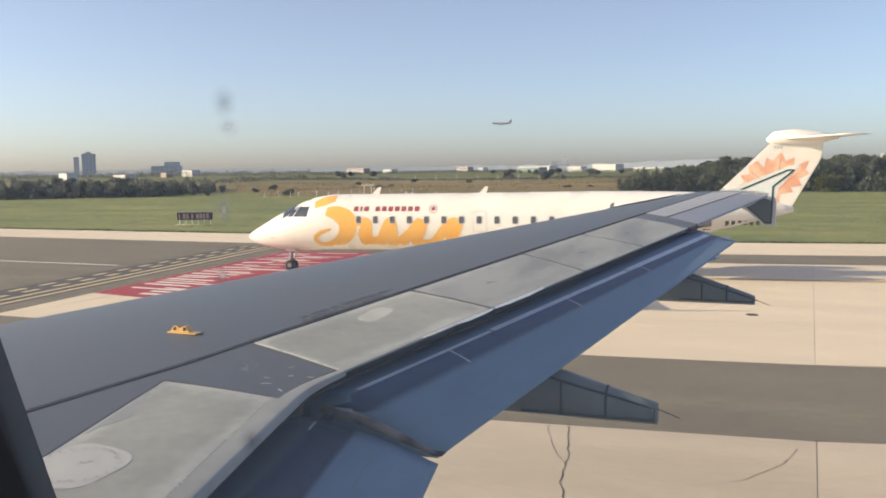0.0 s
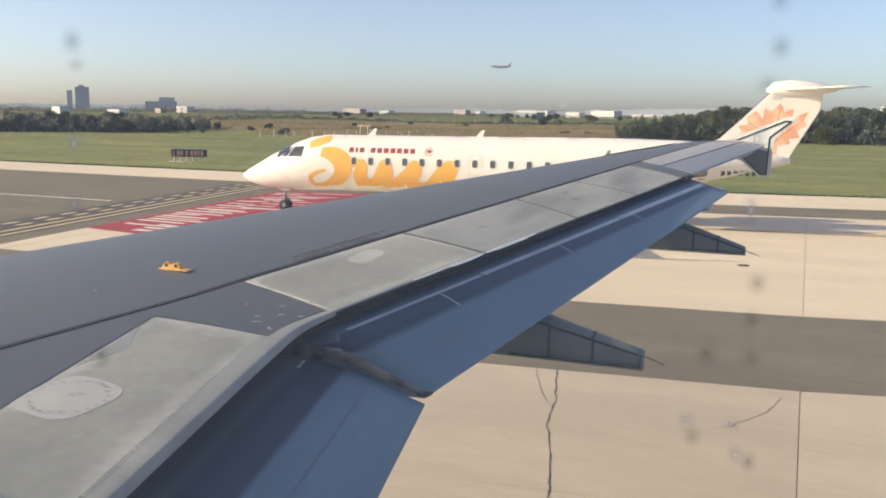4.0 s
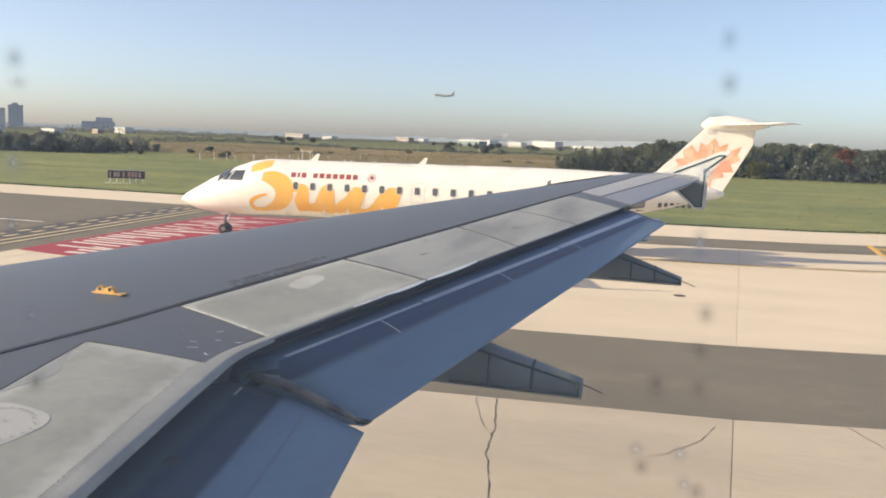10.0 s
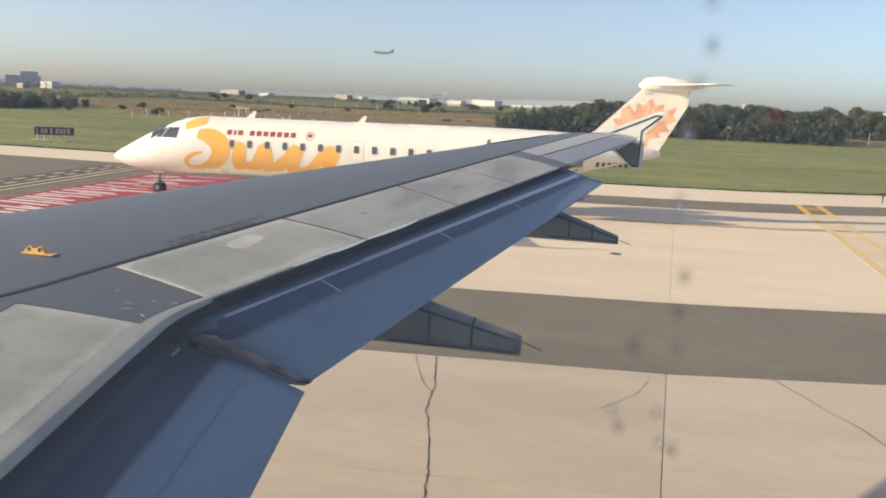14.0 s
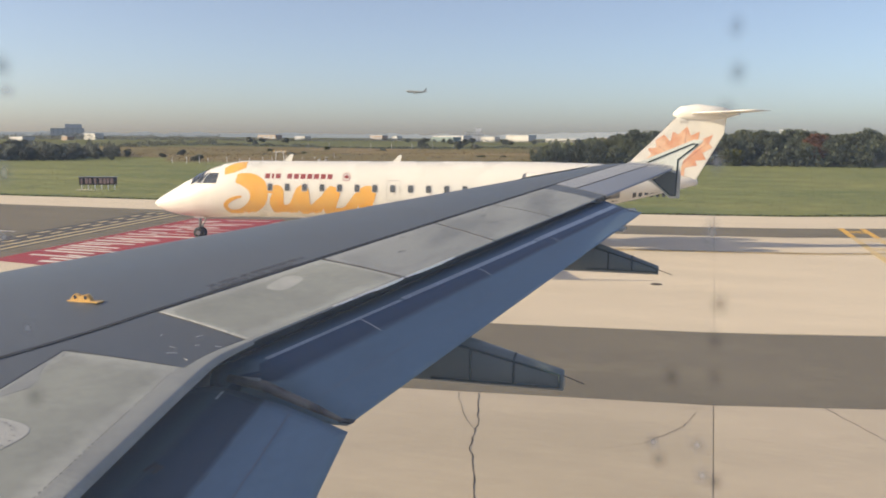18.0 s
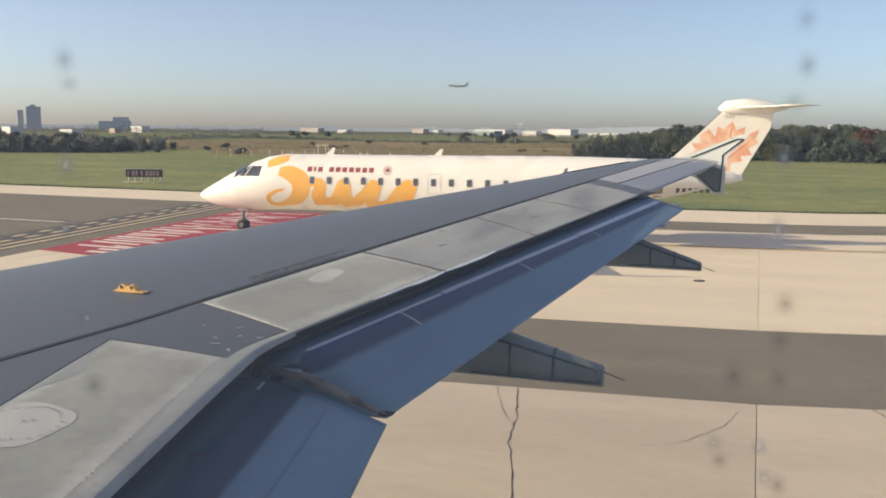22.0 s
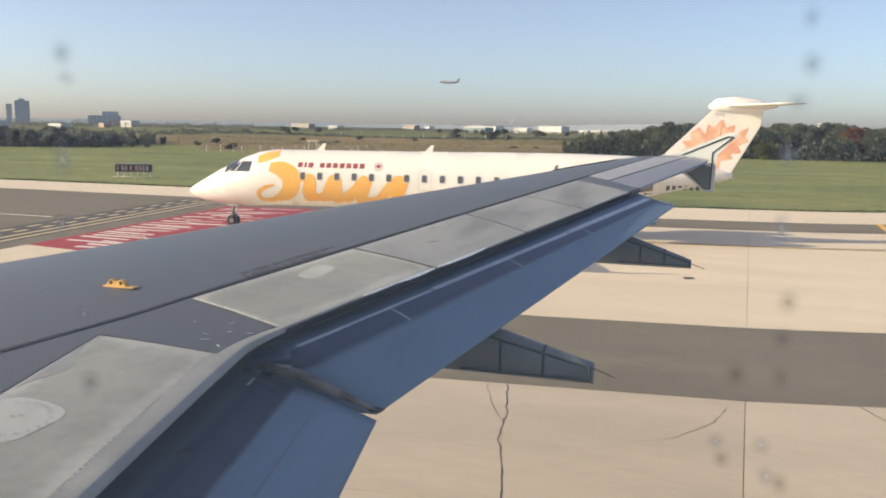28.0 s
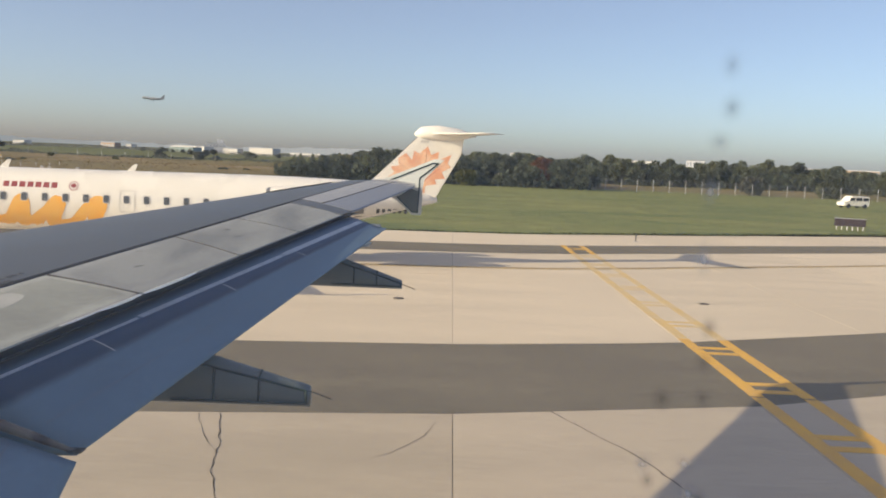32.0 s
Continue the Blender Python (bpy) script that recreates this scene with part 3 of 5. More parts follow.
    part("mark", loft([[(x - w, y - h, z + 0.10 * w), (x + w, y - h, z - 0.10 * w)], [(x - w, y + h, z + 0.10 * w + 0.006), (x + w, y + h, z - 0.10 * w + 0.006)]]), STENCIL, in_flap)

# rivets and an access cover on the inner spoiler, row of dark fastener marks near its edge
random.seed(7)
bm = bmesh.new()
def dot(x, y, r=0.006):
    z = z_top(x, y) + 0.0115
    v = [bm.verts.new((x + r * math.cos(a), y + r * math.sin(a), z)) for a in (math.pi * k / 4 for k in range(8))]
    bm.faces.new(v)
cx, cy = -3.06, 2.90
for k in range(22):
    a = 2 * math.pi * k / 22
    dot(cx + 0.14 * math.cos(a) * (1.2 if abs(math.cos(a)) > 0.7 else 1), cy + 0.185 * math.sin(a), 0.0065)
for dx, dy in ((0.0, 0.02), (0.02, 0.05)):
    dot(cx + dx, cy + dy, 0.007)
for i in range(70):
    y = 1.2 + 2.85 * i / 70
    if random.random() < 0.85:
        w, ln = random.choice(((0.0018, 0.019), (0.0022, 0.016), (0.0034, 0.008)))
        e = [(x_te(v) + 0.012 - lip_back(v), v) for v in (y - ln, y + ln)]
        q = [(e[0][0] - w, e[0][1]), (e[0][0] + w, e[0][1]), (e[1][0] + w, e[1][1]), (e[1][0] - w, e[1][1])]
        bm.faces.new([bm.verts.new((a, b, z_top(a, b) + 0.0105)) for a, b in q])
for i in range(6):
    dot(x_te(4.0) - 0.76 + 0.022 * (i % 2), 3.95 - 0.035 * i, 0.0075)
tagged(part("rivet_row", bm, RIVET, spoilers[0], "dark rivet heads"), kind="stuff")
pat = []
for k in range(25):
    a = 2 * math.pi * k / 24
    pat.append((cx + 0.185 * math.copysign(abs(math.cos(a)) ** 0.6, math.cos(a)), cy + 0.225 * math.copysign(abs(math.sin(a)) ** 0.6, math.sin(a))))
rows = [[(cx + (x - cx) * f, cy + (y - cy) * f, z_top(cx + (x - cx) * f, cy + (y - cy) * f) + 0.0072) for x, y in pat] for f in (1.0, 0.6, 0.3, 0.02)]
random.seed(31)
front = [(x_te(y) - 0.785, y) for y in (3.20, 3.30, 3.40, 3.50, 3.60, 3.70, 3.80)]
rear = [(x + (0.10 + 0.07 * math.sin(9.5 * y) + random.uniform(0, 0.03)) * min(1, 1.6 * (y - 3.16), 4.0 * (3.84 - y)) + 0.01, y - 0.03) for x, y in front]
part("rubbed_patch", on_wing((rear, front), 0.0068, 0.003, 3), LIP, spoilers[0], "pale rubbed patch of paint")
COVER = material("pale_cover_paint", (0.482, 0.490, 0.465), 0.5, 0.0, 0.05, 4.0)
part("access_cover", loft(rows, False, False), COVER, spoilers[0], "pale rounded access cover")
# scratch marks on the kink panel
for x, y, ang, ln in ((-2.98, 4.28, 40, 0.03), (-3.03, 4.36, 15, 0.02), (-3.0, 4.6, 70, 0.025), (-2.86, 4.24, -20, 0.018), (-2.93, 4.47, 55, 0.014), (-3.2, 4.5, 100, 0.012), (-2.82, 4.52, 30, 0.02)):
    ux, uy = math.cos(radians(ang)), math.sin(radians(ang))
    part("scratch", on_wing(([(x - ux * ln, y - uy * ln), (x + ux * ln, y + uy * ln)], [(x - ux * ln - uy * 0.006, y - uy * ln + ux * 0.006), (x + ux * ln, y + uy * ln + 0.003)]), 0.0065, 0.004), CHIP, wing)
# dark scuffs on the outer spoilers
for k, x, y, ang, ln in ((2, -2.62, 7.25, 70, 0.05), (2, -2.80, 7.75, 25, 0.03), (3, -2.20, 8.95, 65, 0.07), (3, -2.38, 9.2, 40, 0.03), (4, -2.0, 10.3, 70, 0.05)):
    ux, uy = math.cos(radians(ang)), math.sin(radians(ang))
    part("scuff", on_wing(([(x - ux * ln, y - uy * ln), (x + ux * ln, y + uy * ln)], [(x - ux * ln - uy * 0.012, y - uy * ln + ux * 0.012), (x + ux * ln, y + uy * ln + 0.006)]), 0.0085, 0.004), JOINTG, spoilers[k])
# pale rubbed cover on the second spoiler, and fastener heads at the panels' corners
pat = []
for k in range(25):
    a = 2 * math.pi * k / 24
    pat.append((-3.06 + 0.085 * math.copysign(abs(math.cos(a)) ** 0.6, math.cos(a)), 5.86 + 0.20 * math.copysign(abs(math.sin(a)) ** 0.6, math.sin(a))))
rows = [[(-3.06 + (x + 3.06) * f, 5.86 + (y - 5.86) * f, z_top(-3.06 + (x + 3.06) * f, 5.86 + (y - 5.86) * f) + 0.0072) for x, y in pat] for f in (1.0, 0.6, 0.3, 0.02)]
part("access_cover", loft(rows), material("rubbed_cover_paint", (0.50, 0.51, 0.48), 0.55, 0.0, 0.10, 5.0, spec=0.3), spoilers[1], "pale rubbed access cover")
bm = bmesh.new()
for x, y in ((-3.40, 4.92), (-3.36, 4.90), (-3.28, 4.90), (-2.84, 4.80), (-2.80, 4.78)):
    dot(x, y, 0.007)
tagged(part("rivet_row", bm, RIVET, spoilers[1], "dark rivet heads"), kind="stuff")

# fuselage round the camera, with the cabin window cut through
FR, FZ, FYC = 1.975, 3.9, -1.78
WX0, WX1, WZ0, WZ1 = -0.136, 0.140, EYE - 0.20, EYE + 0.19


def fuselage_row(x, r, zc, seg=72):
    return [(x, FYC + r * math.sin(2 * math.pi * k / seg), zc + 1.03 * r * math.cos(2 * math.pi * k / seg)) for k in range(seg)]


def shell(name, stations, seg=72):
    return part(name, loft([fuselage_row(x, r, zc, seg) for x, r, zc in stations], True, True), WHITE, airliner, "white fuselage", True)


shell("fuselage_front", [(-22.6, 0.12, 3.25), (-22.2, 0.55, 3.3), (-21.3, 1.05, 3.45), (-19.8, 1.55, 3.68), (-17.8, 1.88, 3.85), (-15.8, FR, FZ), (-0.6, FR, FZ)])
shell("fuselage_rear", [(0.6, FR, FZ), (4.0, FR, FZ), (7.0, 1.75, 4.1), (10.0, 1.2, 4.45), (12.5, 0.65, 4.8), (13.8, 0.25, 4.95)])
# middle bay: curved wall strips round the opening
def wall_y(z, inset=0.0):
    return FYC + math.sqrt(max((FR - inset) ** 2 - ((z - FZ) / 1.03) ** 2, 0))


bm = bmesh.new()
seg = 72
ring_a = fuselage_row(-0.6, FR, FZ)
ring_b = fuselage_row(0.6, FR, FZ)
for k in range(seg):
    j = (k + 1) % seg
    zs_ = [ring_a[k][2], ring_a[j][2]]
    if ring_a[k][1] > -0.3 and max(zs_) > WZ0 - 0.25 and min(zs_) < WZ1 + 0.25 and ring_a[j][1] > -0.3:
        continue
    bm.faces.new([bm.verts.new(p) for p in (ring_a[k], ring_a[j], ring_b[j], ring_b[k])])
part("cabin_wall", bm, WHITE, airliner, "", True)


def window_loop(grow, depth, n=48):
    """Rounded opening of the window, grown outwards, on the wall or set inwards by depth."""
    cx, cz = (WX0 + WX1) / 2, (WZ0 + WZ1) / 2
    hx, hz = (WX1 - WX0) / 2 + grow, (WZ1 - WZ0) / 2 + grow
    out = []
    for k in range(n):
        a = 2 * math.pi * k / n
        x = cx + hx * math.copysign(abs(math.cos(a)) ** 0.55, math.cos(a))
        z = cz + hz * math.copysign(abs(math.sin(a)) ** 0.55, math.sin(a))
        out.append((x, wall_y(z) - depth, z))
    return out


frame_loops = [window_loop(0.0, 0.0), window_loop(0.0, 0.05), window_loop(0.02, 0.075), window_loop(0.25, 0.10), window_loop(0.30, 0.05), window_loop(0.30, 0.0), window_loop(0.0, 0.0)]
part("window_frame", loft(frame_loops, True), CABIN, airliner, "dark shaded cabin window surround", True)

# thin pane with dried water spots and a dust film, tinted to add haze
PANE = bpy.data.materials.new("dusty_acrylic_pane")
PANE.use_nodes = True
pn, pl = PANE.node_tree.nodes, PANE.node_tree.links
film = pn.new("ShaderNodeBsdfTranslucent")
film.inputs["Color"].default_value = (0.78, 0.89, 0.97, 1)
clear = pn.new("ShaderNodeBsdfTransparent")
mixp = pn.new("ShaderNodeMixShader")
mixp.inputs["Fac"].default_value = 0.056
pl.new(clear.outputs[0], mixp.inputs[1])
pl.new(film.outputs[0], mixp.inputs[2])
pl.new(mixp.outputs[0], pn["Material Output"].inputs["Surface"])
loop = window_loop(0.004, 0.004)
pane = part("window_pane", loft([loop, [(x * 0.02, wall_y(EYE) - 0.004, EYE + (z - EYE) * 0.02) for x, y, z in loop]], True, True), PANE, airliner, "clear dusty cabin window pane")
pane.visible_shadow = False


def spot_material(name, colour, strength):
    m = bpy.data.materials.new(name)
    m.use_nodes = True
    n, l = m.node_tree.nodes, m.node_tree.links
    co = n.new("ShaderNodeTexCoord")
    gr = n.new("ShaderNodeTexGradient")
    gr.gradient_type = "QUADRATIC_SPHERE"
    l.new(co.outputs["Object"], gr.inputs["Vector"])
    k = n.new("ShaderNodeMath")
    k.operation = "MULTIPLY"
    k.inputs[1].default_value = strength
    l.new(gr.outputs["Fac"], k.inputs[0])
    d = n.new("ShaderNodeBsdfTranslucent")
    d.inputs["Color"].default_value = (*colour, 1)
    t = n.new("ShaderNodeBsdfTransparent")
    mx = n.new("ShaderNodeMixShader")
    l.new(k.outputs[0], mx.inputs["Fac"])
    l.new(t.outputs[0], mx.inputs[1])
    l.new(d.outputs[0], mx.inputs[2])
    l.new(mx.outputs[0], n["Material Output"].inputs["Surface"])
    return m


SPOTD = spot_material("dried_water_spot", (0.10, 0.10, 0.11), 0.42)
SPOTF = spot_material("faint_water_spot", (0.16, 0.17, 0.19), 0.32)
SPOTL = spot_material("pale_water_spot", (0.85, 0.86, 0.88), 0.45)


def water_spot(az, el, wide, tall, mat):
    """A soft dried drop on the pane, in the given direction from the seat, sizes in degrees."""
    d = Vector((math.tan(radians(az)), 1.0, math.tan(radians(el)) / math.cos(radians(az))))
    y = wall_y(EYE) - 0.008
    bm = bmesh.new()
    bmesh.ops.create_circle(bm, cap_ends=True, segments=24, radius=1.0)
    ob = part("water_spot", bm, mat, pane)
    p = d * y + Vector((0, 0, EYE))
    ob.matrix_basis = Matrix.Translation(p) @ d.to_track_quat("Z", "Y").to_matrix().to_4x4() @ Matrix.Diagonal((d.length * y * math.tan(radians(wide)), d.length * y * math.tan(radians(tall)), 1, 1))
    ob.visible_shadow = False


for spot in ((2.0, 6.8, 1.0, 1.3, SPOTF), (2.2, 4.1, 1.05, 1.3, SPOTD), (1.6, 1.9, 1.2, 1.1, SPOTF), (1.2, -1.4, 1.0, 1.4, SPOTL), (1.1, -5.8, 0.9, 1.6, SPOTL), (1.8, -10.3, 0.95, 1.15, SPOTD), (1.6, -12.6, 0.9, 1.1, SPOTF),
             (-1.0, -15.0, 1.0, 1.15, SPOTD), (1.7, -14.9, 0.9, 1.1, SPOTF), (-2.0, -19.2, 0.85, 0.85, SPOTL), (0.8, -19.1, 0.8, 0.8, SPOTL), (1.2, -20.9, 0.85, 0.95, SPOTL), (-1.6, -20.2, 0.8, 0.9, SPOTD), (2.0, -21.2, 0.8, 1.0, SPOTD),
             (-43.2, 4.0, 1.0, 1.3, SPOTD), (-43.0, 2.6, 0.9, 0.8, SPOTL), (-43.4, -2.2, 0.9, 1.5, SPOTL), (-43.6, -6.0, 0.7, 0.9, SPOTL), (-42.6, -11.5, 0.8, 0.9, SPOTL), (-42.4, -15.6, 0.95, 1.1, SPOTD)):
    water_spot(*spot)

# tail fin and tailplane
fin = [(5.0, 5.75), (9.6, 10.9), (10.1, 11.7), (12.9, 11.75), (12.2, 5.3)]
part("tail_fin", prism(fin, 1, FYC - 0.12, FYC + 0.12, 0.05), WHITE, airliner, "white tail fin")
for sgn in (1, -1):
    tp = [(9.0, FYC), (12.4, FYC + sgn * 6.2), (13.8, FYC + sgn * 6.2), (12.6, FYC)]
    part("tailplane", prism(tp, 2, 5.2, 5.36, 0.04), SKIN, airliner)
# landing gear, out of view under the belly
for x, y in ((-4.6, -5.57), (-4.6, 2.0), (-17.2, FYC)):
    part("gear_leg", tube([(x, y, 2.9), (x, y, 0.58 - LIFT)], 0.12, 12), BARE, airliner)
    for dy in (-0.45, 0.45):
        part("wheel", tube([(x, y + dy - 0.2, 0.6 - LIFT), (x, y + dy - 0.14, 0.6 - LIFT), (x, y + dy + 0.14, 0.6 - LIFT), (x, y + dy + 0.2, 0.6 - LIFT)], [0.5, 0.58, 0.58, 0.5], 24), DARK, airliner)

# ---- pavement and ground ----
CONC = material("pale_concrete", (0.658, 0.569, 0.437), 0.85, 0.0, 0.06, 0.5, 0.15, 30, other=(0.592, 0.512, 0.392), rand=0.05, spec=0.25, stretch=(0.22, 1, 1), ramp=(0.36, 0.62))
CONCN = material("older_grey_concrete", (0.491, 0.427, 0.338), 0.88, 0.0, 0.06, 0.6, 0.25, 30, other=(0.436, 0.381, 0.300), rand=0.05, spec=0.25, stretch=(0.25, 1, 1), ramp=(0.34, 0.64))
ASPH = material("worn_asphalt", (0.191, 0.169, 0.126), 0.9, 0.0, 0.14, 0.5, 0.3, 60, other=(0.149, 0.132, 0.099), spec=0.2, stretch=(0.3, 1, 1))
COARSE = material("coarse_aggregate_asphalt", (0.199, 0.180, 0.157), 0.95, 0.0, 0.5, 1.4, 0.6, 50, other=(0.114, 0.104, 0.095), spec=0.2)
JOINT = material("joint_sealant", (0.14, 0.125, 0.105), 0.9, 0.0, 0.2, 3.0)
CRACK = material("tarred_crack", (0.062, 0.047, 0.034), 0.8, 0.0, 0.2, 6.0)
YEL = material("worn_yellow_marking", (0.72, 0.42, 0.06), 0.8, 0.0, 0.06, 1.5, 0.1, 60, other=(0.62, 0.37, 0.08))
YELF = material("faded_yellow_marking", (0.66, 0.46, 0.17), 0.85, 0.0, 0.08, 1.2, 0.1, 60, other=(0.58, 0.46, 0.27))
YELP = material("pale_worn_yellow_marking", (0.60, 0.46, 0.22), 0.85, 0.0, 0.10, 1.2, 0.1, 60, other=(0.48, 0.40, 0.24))
BLACKM = material("black_marking_border", (0.060, 0.054, 0.047), 0.8, 0.0, 0.1, 1.5)
REDM = material("red_ground_marking", (0.33, 0.020, 0.032), 0.8, 0.0, 0.08, 1.2, other=(0.26, 0.018, 0.028))
WHITEM = material("white_ground_marking", (0.70, 0.66, 0.60), 0.8, 0.0, 0.08, 1.2)
GRASS = material("mown_grass", (0.230, 0.235, 0.085), 0.95, 0.0, 0.4, 0.14, 0.5, 9, other=(0.122, 0.155, 0.055), stretch=(0.3, 1, 1), spec=0.15, ramp=(0.32, 0.68))
SCRUB = material("dry_scrub_grass", (0.250, 0.190, 0.112), 0.95, 0.0, 0.3, 0.035, 0.4, 2, other=(0.14, 0.13, 0.055), stretch=(0.4, 1, 1), spec=0.1)
FIELD = material("far_fields", (0.165, 0.175, 0.075), 0.95, 0.0, 0.2, 0.008, other=(0.105, 0.115, 0.055), stretch=(0.3, 1, 1), spec=0.1)

Y_BAND0, Y_BAND1, Y_STRIP0, Y_STRIP1, Y_GRASS = 15.5, 22.0, 45.6, 50.4, 58.3


def rise(d):
    return (math.sqrt(d * d + 4.0) + d) / 2


def turned(x, y):
    """The pavement's lanes swing away from the own aircraft towards its tail."""
    return y + 0.13 * rise(x + 8) + 0.30 * rise(x - 4.5)


def slab_sheet(name, x0, x1, y0, y1, z, mat, label, n=40, kind="structure"):
    rows = []
    for i in range(n + 1):
        x = x0 + (x1 - x0) * i / n
        rows.append([(x, turned(x, y0), z), (x, turned(x, y1), z)])
    ob = part(name, loft(rows), mat)
    return tagged(ob, label, name.split("_")[0], kind=kind)


# one sheet of land out to the horizon, with low swells far off
def land_z(x, y):
    d = max(0.0, y - 150)
    return -0.03 + 2.2 * min(1, d / 160) ** 2 * noise.noise(Vector((x * 0.006, y * 0.008, 3.0))) * (1 if y < 1500 else 0.4)


xs_ = [-4600, -2600, -1500, -900] + [-600 + 20 * i for i in range(61)] + [900, 1500, 2600, 4600]
yl = [-3000, -800, -200, -40, 20, 51, 70, 90, 110, 130, 150] + [165 + 15 * i for i in range(24)] + [560, 640, 760, 900, 1200, 1700, 2600, 4700]
bm = loft([[(x, y, land_z(x, y)) for x in xs_] for y in yl])
ground = tagged(part("ground", bm, FIELD, None, "", True), "flat grassy airfield land reaching to a hazy horizon", "ground", kind="structure")


def patch(name, mat, label, cat, x0, x1, near, far, lift, nx=80, ny=10, kind="structure"):
    rows = []
    for j in range(ny + 1):
        r = []
        for i in range(nx + 1):
            x = x0 + (x1 - x0) * i / nx
            a, b = near(x), far(x)
            y = a + (b - a) * j / ny
            r.append((x, y, land_z(x, y) + lift(x, y, j / ny)))
        rows.append(r)
    ob = part(name, loft(rows), mat, None, "", True)
    return tagged(ob, label, cat, kind=kind)


def wob(x, s, a, k):
    return a * noise.noise(Vector((x * s, k, 0.5)))


def step(a, b, v):
    k = min(1, max(0, (v - a) / (b - a)))
    return k * k * (3 - 2 * k)


def scrub_lift(x, y):
    """Height of the rolling scrub over the land."""
    a, b = lawn_far(x), 330 + wob(x, 0.01, 40, 5)
    k = min(1, max(0, (y - a) / (b - a)))
    return 2.2 * math.sin(math.pi * k) * (0.5 + noise.noise(Vector((x * 0.012, y * 0.02, 1.0))))


def lawn_far(x):
    """Far edge of the mown grass; it reaches the trees on both sides of the scrub."""
    return 140 + wob(x, 0.02, 12, 3) + 40 * step(-95, -125, x) + 42 * step(-42, -16, x)


lawn = patch("grass_field", GRASS, "green mown grass field beside the taxiway", "grass", -420, 320, lambda x: turned(x, Y_GRASS) + wob(x, 0.8, 0.3, 1) + wob(x, 0.15, 0.35, 2), lambda x: lawn_far(x) + 2, lambda x, y, k: 0.05 + 0.9 * math.sin(math.pi * min(1, max(0, (y - 60) / 90))) * 0.3, 300, 12)
scrub = patch("scrub_field", SCRUB, "brown dry scrub and rough grass beyond the lawn", "scrub", -420, 320, lawn_far, lambda x: 330 + wob(x, 0.01, 40, 5), lambda x, y, k: 0.06 + scrub_lift(x, y), 120, 16)

apron = thing("pavement", "pale concrete taxiway of large slabs with dark joints", "taxiway", kind="structure")
sub = slab_sheet("base_course", -140, 130, -40, Y_GRASS, 0.0, JOINT, "dark sealed joints under the slabs", 60)
sub.parent = apron
for k in ("label", "category", "kind"):
    if k in sub:
        del sub[k]

slab_sheet("asphalt_band", -140, 130, Y_BAND0, Y_BAND1, 0.016, ASPH, "dark asphalt lane between concrete slabs", 60)
slab_sheet("asphalt_strip", -140, 130, Y_STRIP0, Y_STRIP1, 0.016, ASPH, "dark asphalt lane along the far edge of the taxiway", 60)


def flat(name, outline, z, mat, parent=None, label="", cat="", kind="structure", thick=0.004):
    bm = prism([(p[0], p[1]) for p in outline], 2, z - thick, z)
    ob = part(name, bm, mat, parent)
    if parent is None:
        tagged(ob, label, cat, kind=kind)
    return ob


# asphalt apron ahead, where another taxiway meets
flat("asphalt_apron", [(-27.0, 23.5), (-30.2, 46.4), (-33, 50.6), (-140, 50.9), (-140, 4), (-24.6, 4)], 0.020, ASPH, None, "grey asphalt of the crossing taxiway", "asphalt")

# concrete slabs, each a piece of its own
def slab_mesh(w, h, seed, conc):
    random.seed(seed)
    bm = boxed(0, w, 0, h, 0, 0.05)
    for v in bm.verts:
        if v.co.z > 0.04:
            v.co.x += 0.012 if v.co.x < w / 2 else -0.012
            v.co.y += 0.012 if v.co.y < h / 2 else -0.012
    me = bpy.data.meshes.new("slab")
    bm.to_mesh(me)
    bm.free()
    me.materials.append(conc)
    return me


SLAB = 6.6
lanes = ((-13.0, -1.5), (-1.5, 9.9), (9.9, Y_BAND0), (Y_BAND1, 28.2), (28.2, 36.4), (36.4, Y_STRIP0), (Y_STRIP1, Y_GRASS))
for lane, (y0, y1) in enumerate(lanes):
    h = y1 - y0 - 0.014
    conc = CONCN if lane < 3 else CONC
    mesh = slab_mesh(SLAB - 0.014, h, lane, conc)
    for i in range(-13, 15):
        x = 0.2 + SLAB * i
        if x > -23:
            c = [(a, turned(a, b)) for a, b in ((x + 0.005, y0 + 0.005), (x + SLAB - 0.005, y0 + 0.005), (x + SLAB - 0.005, y1 - 0.005), (x + 0.005, y1 - 0.005))]
            part("slab", prism(c, 2, -0.034, 0.016 + 0.0006 * ((i * 7 + lane * 3) % 5), 0.005), conc, apron)
            continue
        ob = new("slab", mesh)
        ob.parent = apron
        ang = math.atan2(turned(x + SLAB, y0) - turned(x, y0), SLAB)
        ob.location = (x + 0.007, turned(x, y0) + 0.007, -0.034 + 0.0006 * ((i * 7 + lane * 3) % 5))
        ob.rotation_euler = (0, 0, ang * 0.98)

# tarred cracks
def crack(pts, w, seed, name="crack"):
    random.seed(seed)
    line = []
    for p, q in zip(pts, pts[1:]):
        n = max(2, int((Vector(q) - Vector(p)).length / 0.14))
        for i in range(n):
            k = i / n
            line.append((p[0] + (q[0] - p[0]) * k + random.uniform(-0.022, 0.022), p[1] + (q[1] - p[1]) * k))
    rows = []
    for x, y in line:
        h = w * random.uniform(0.4, 1.2) / 2
        rows.append([(x - h, y, 0.024), (x + h, y, 0.024)])
    part(name, loft(rows), CRACK, apron)


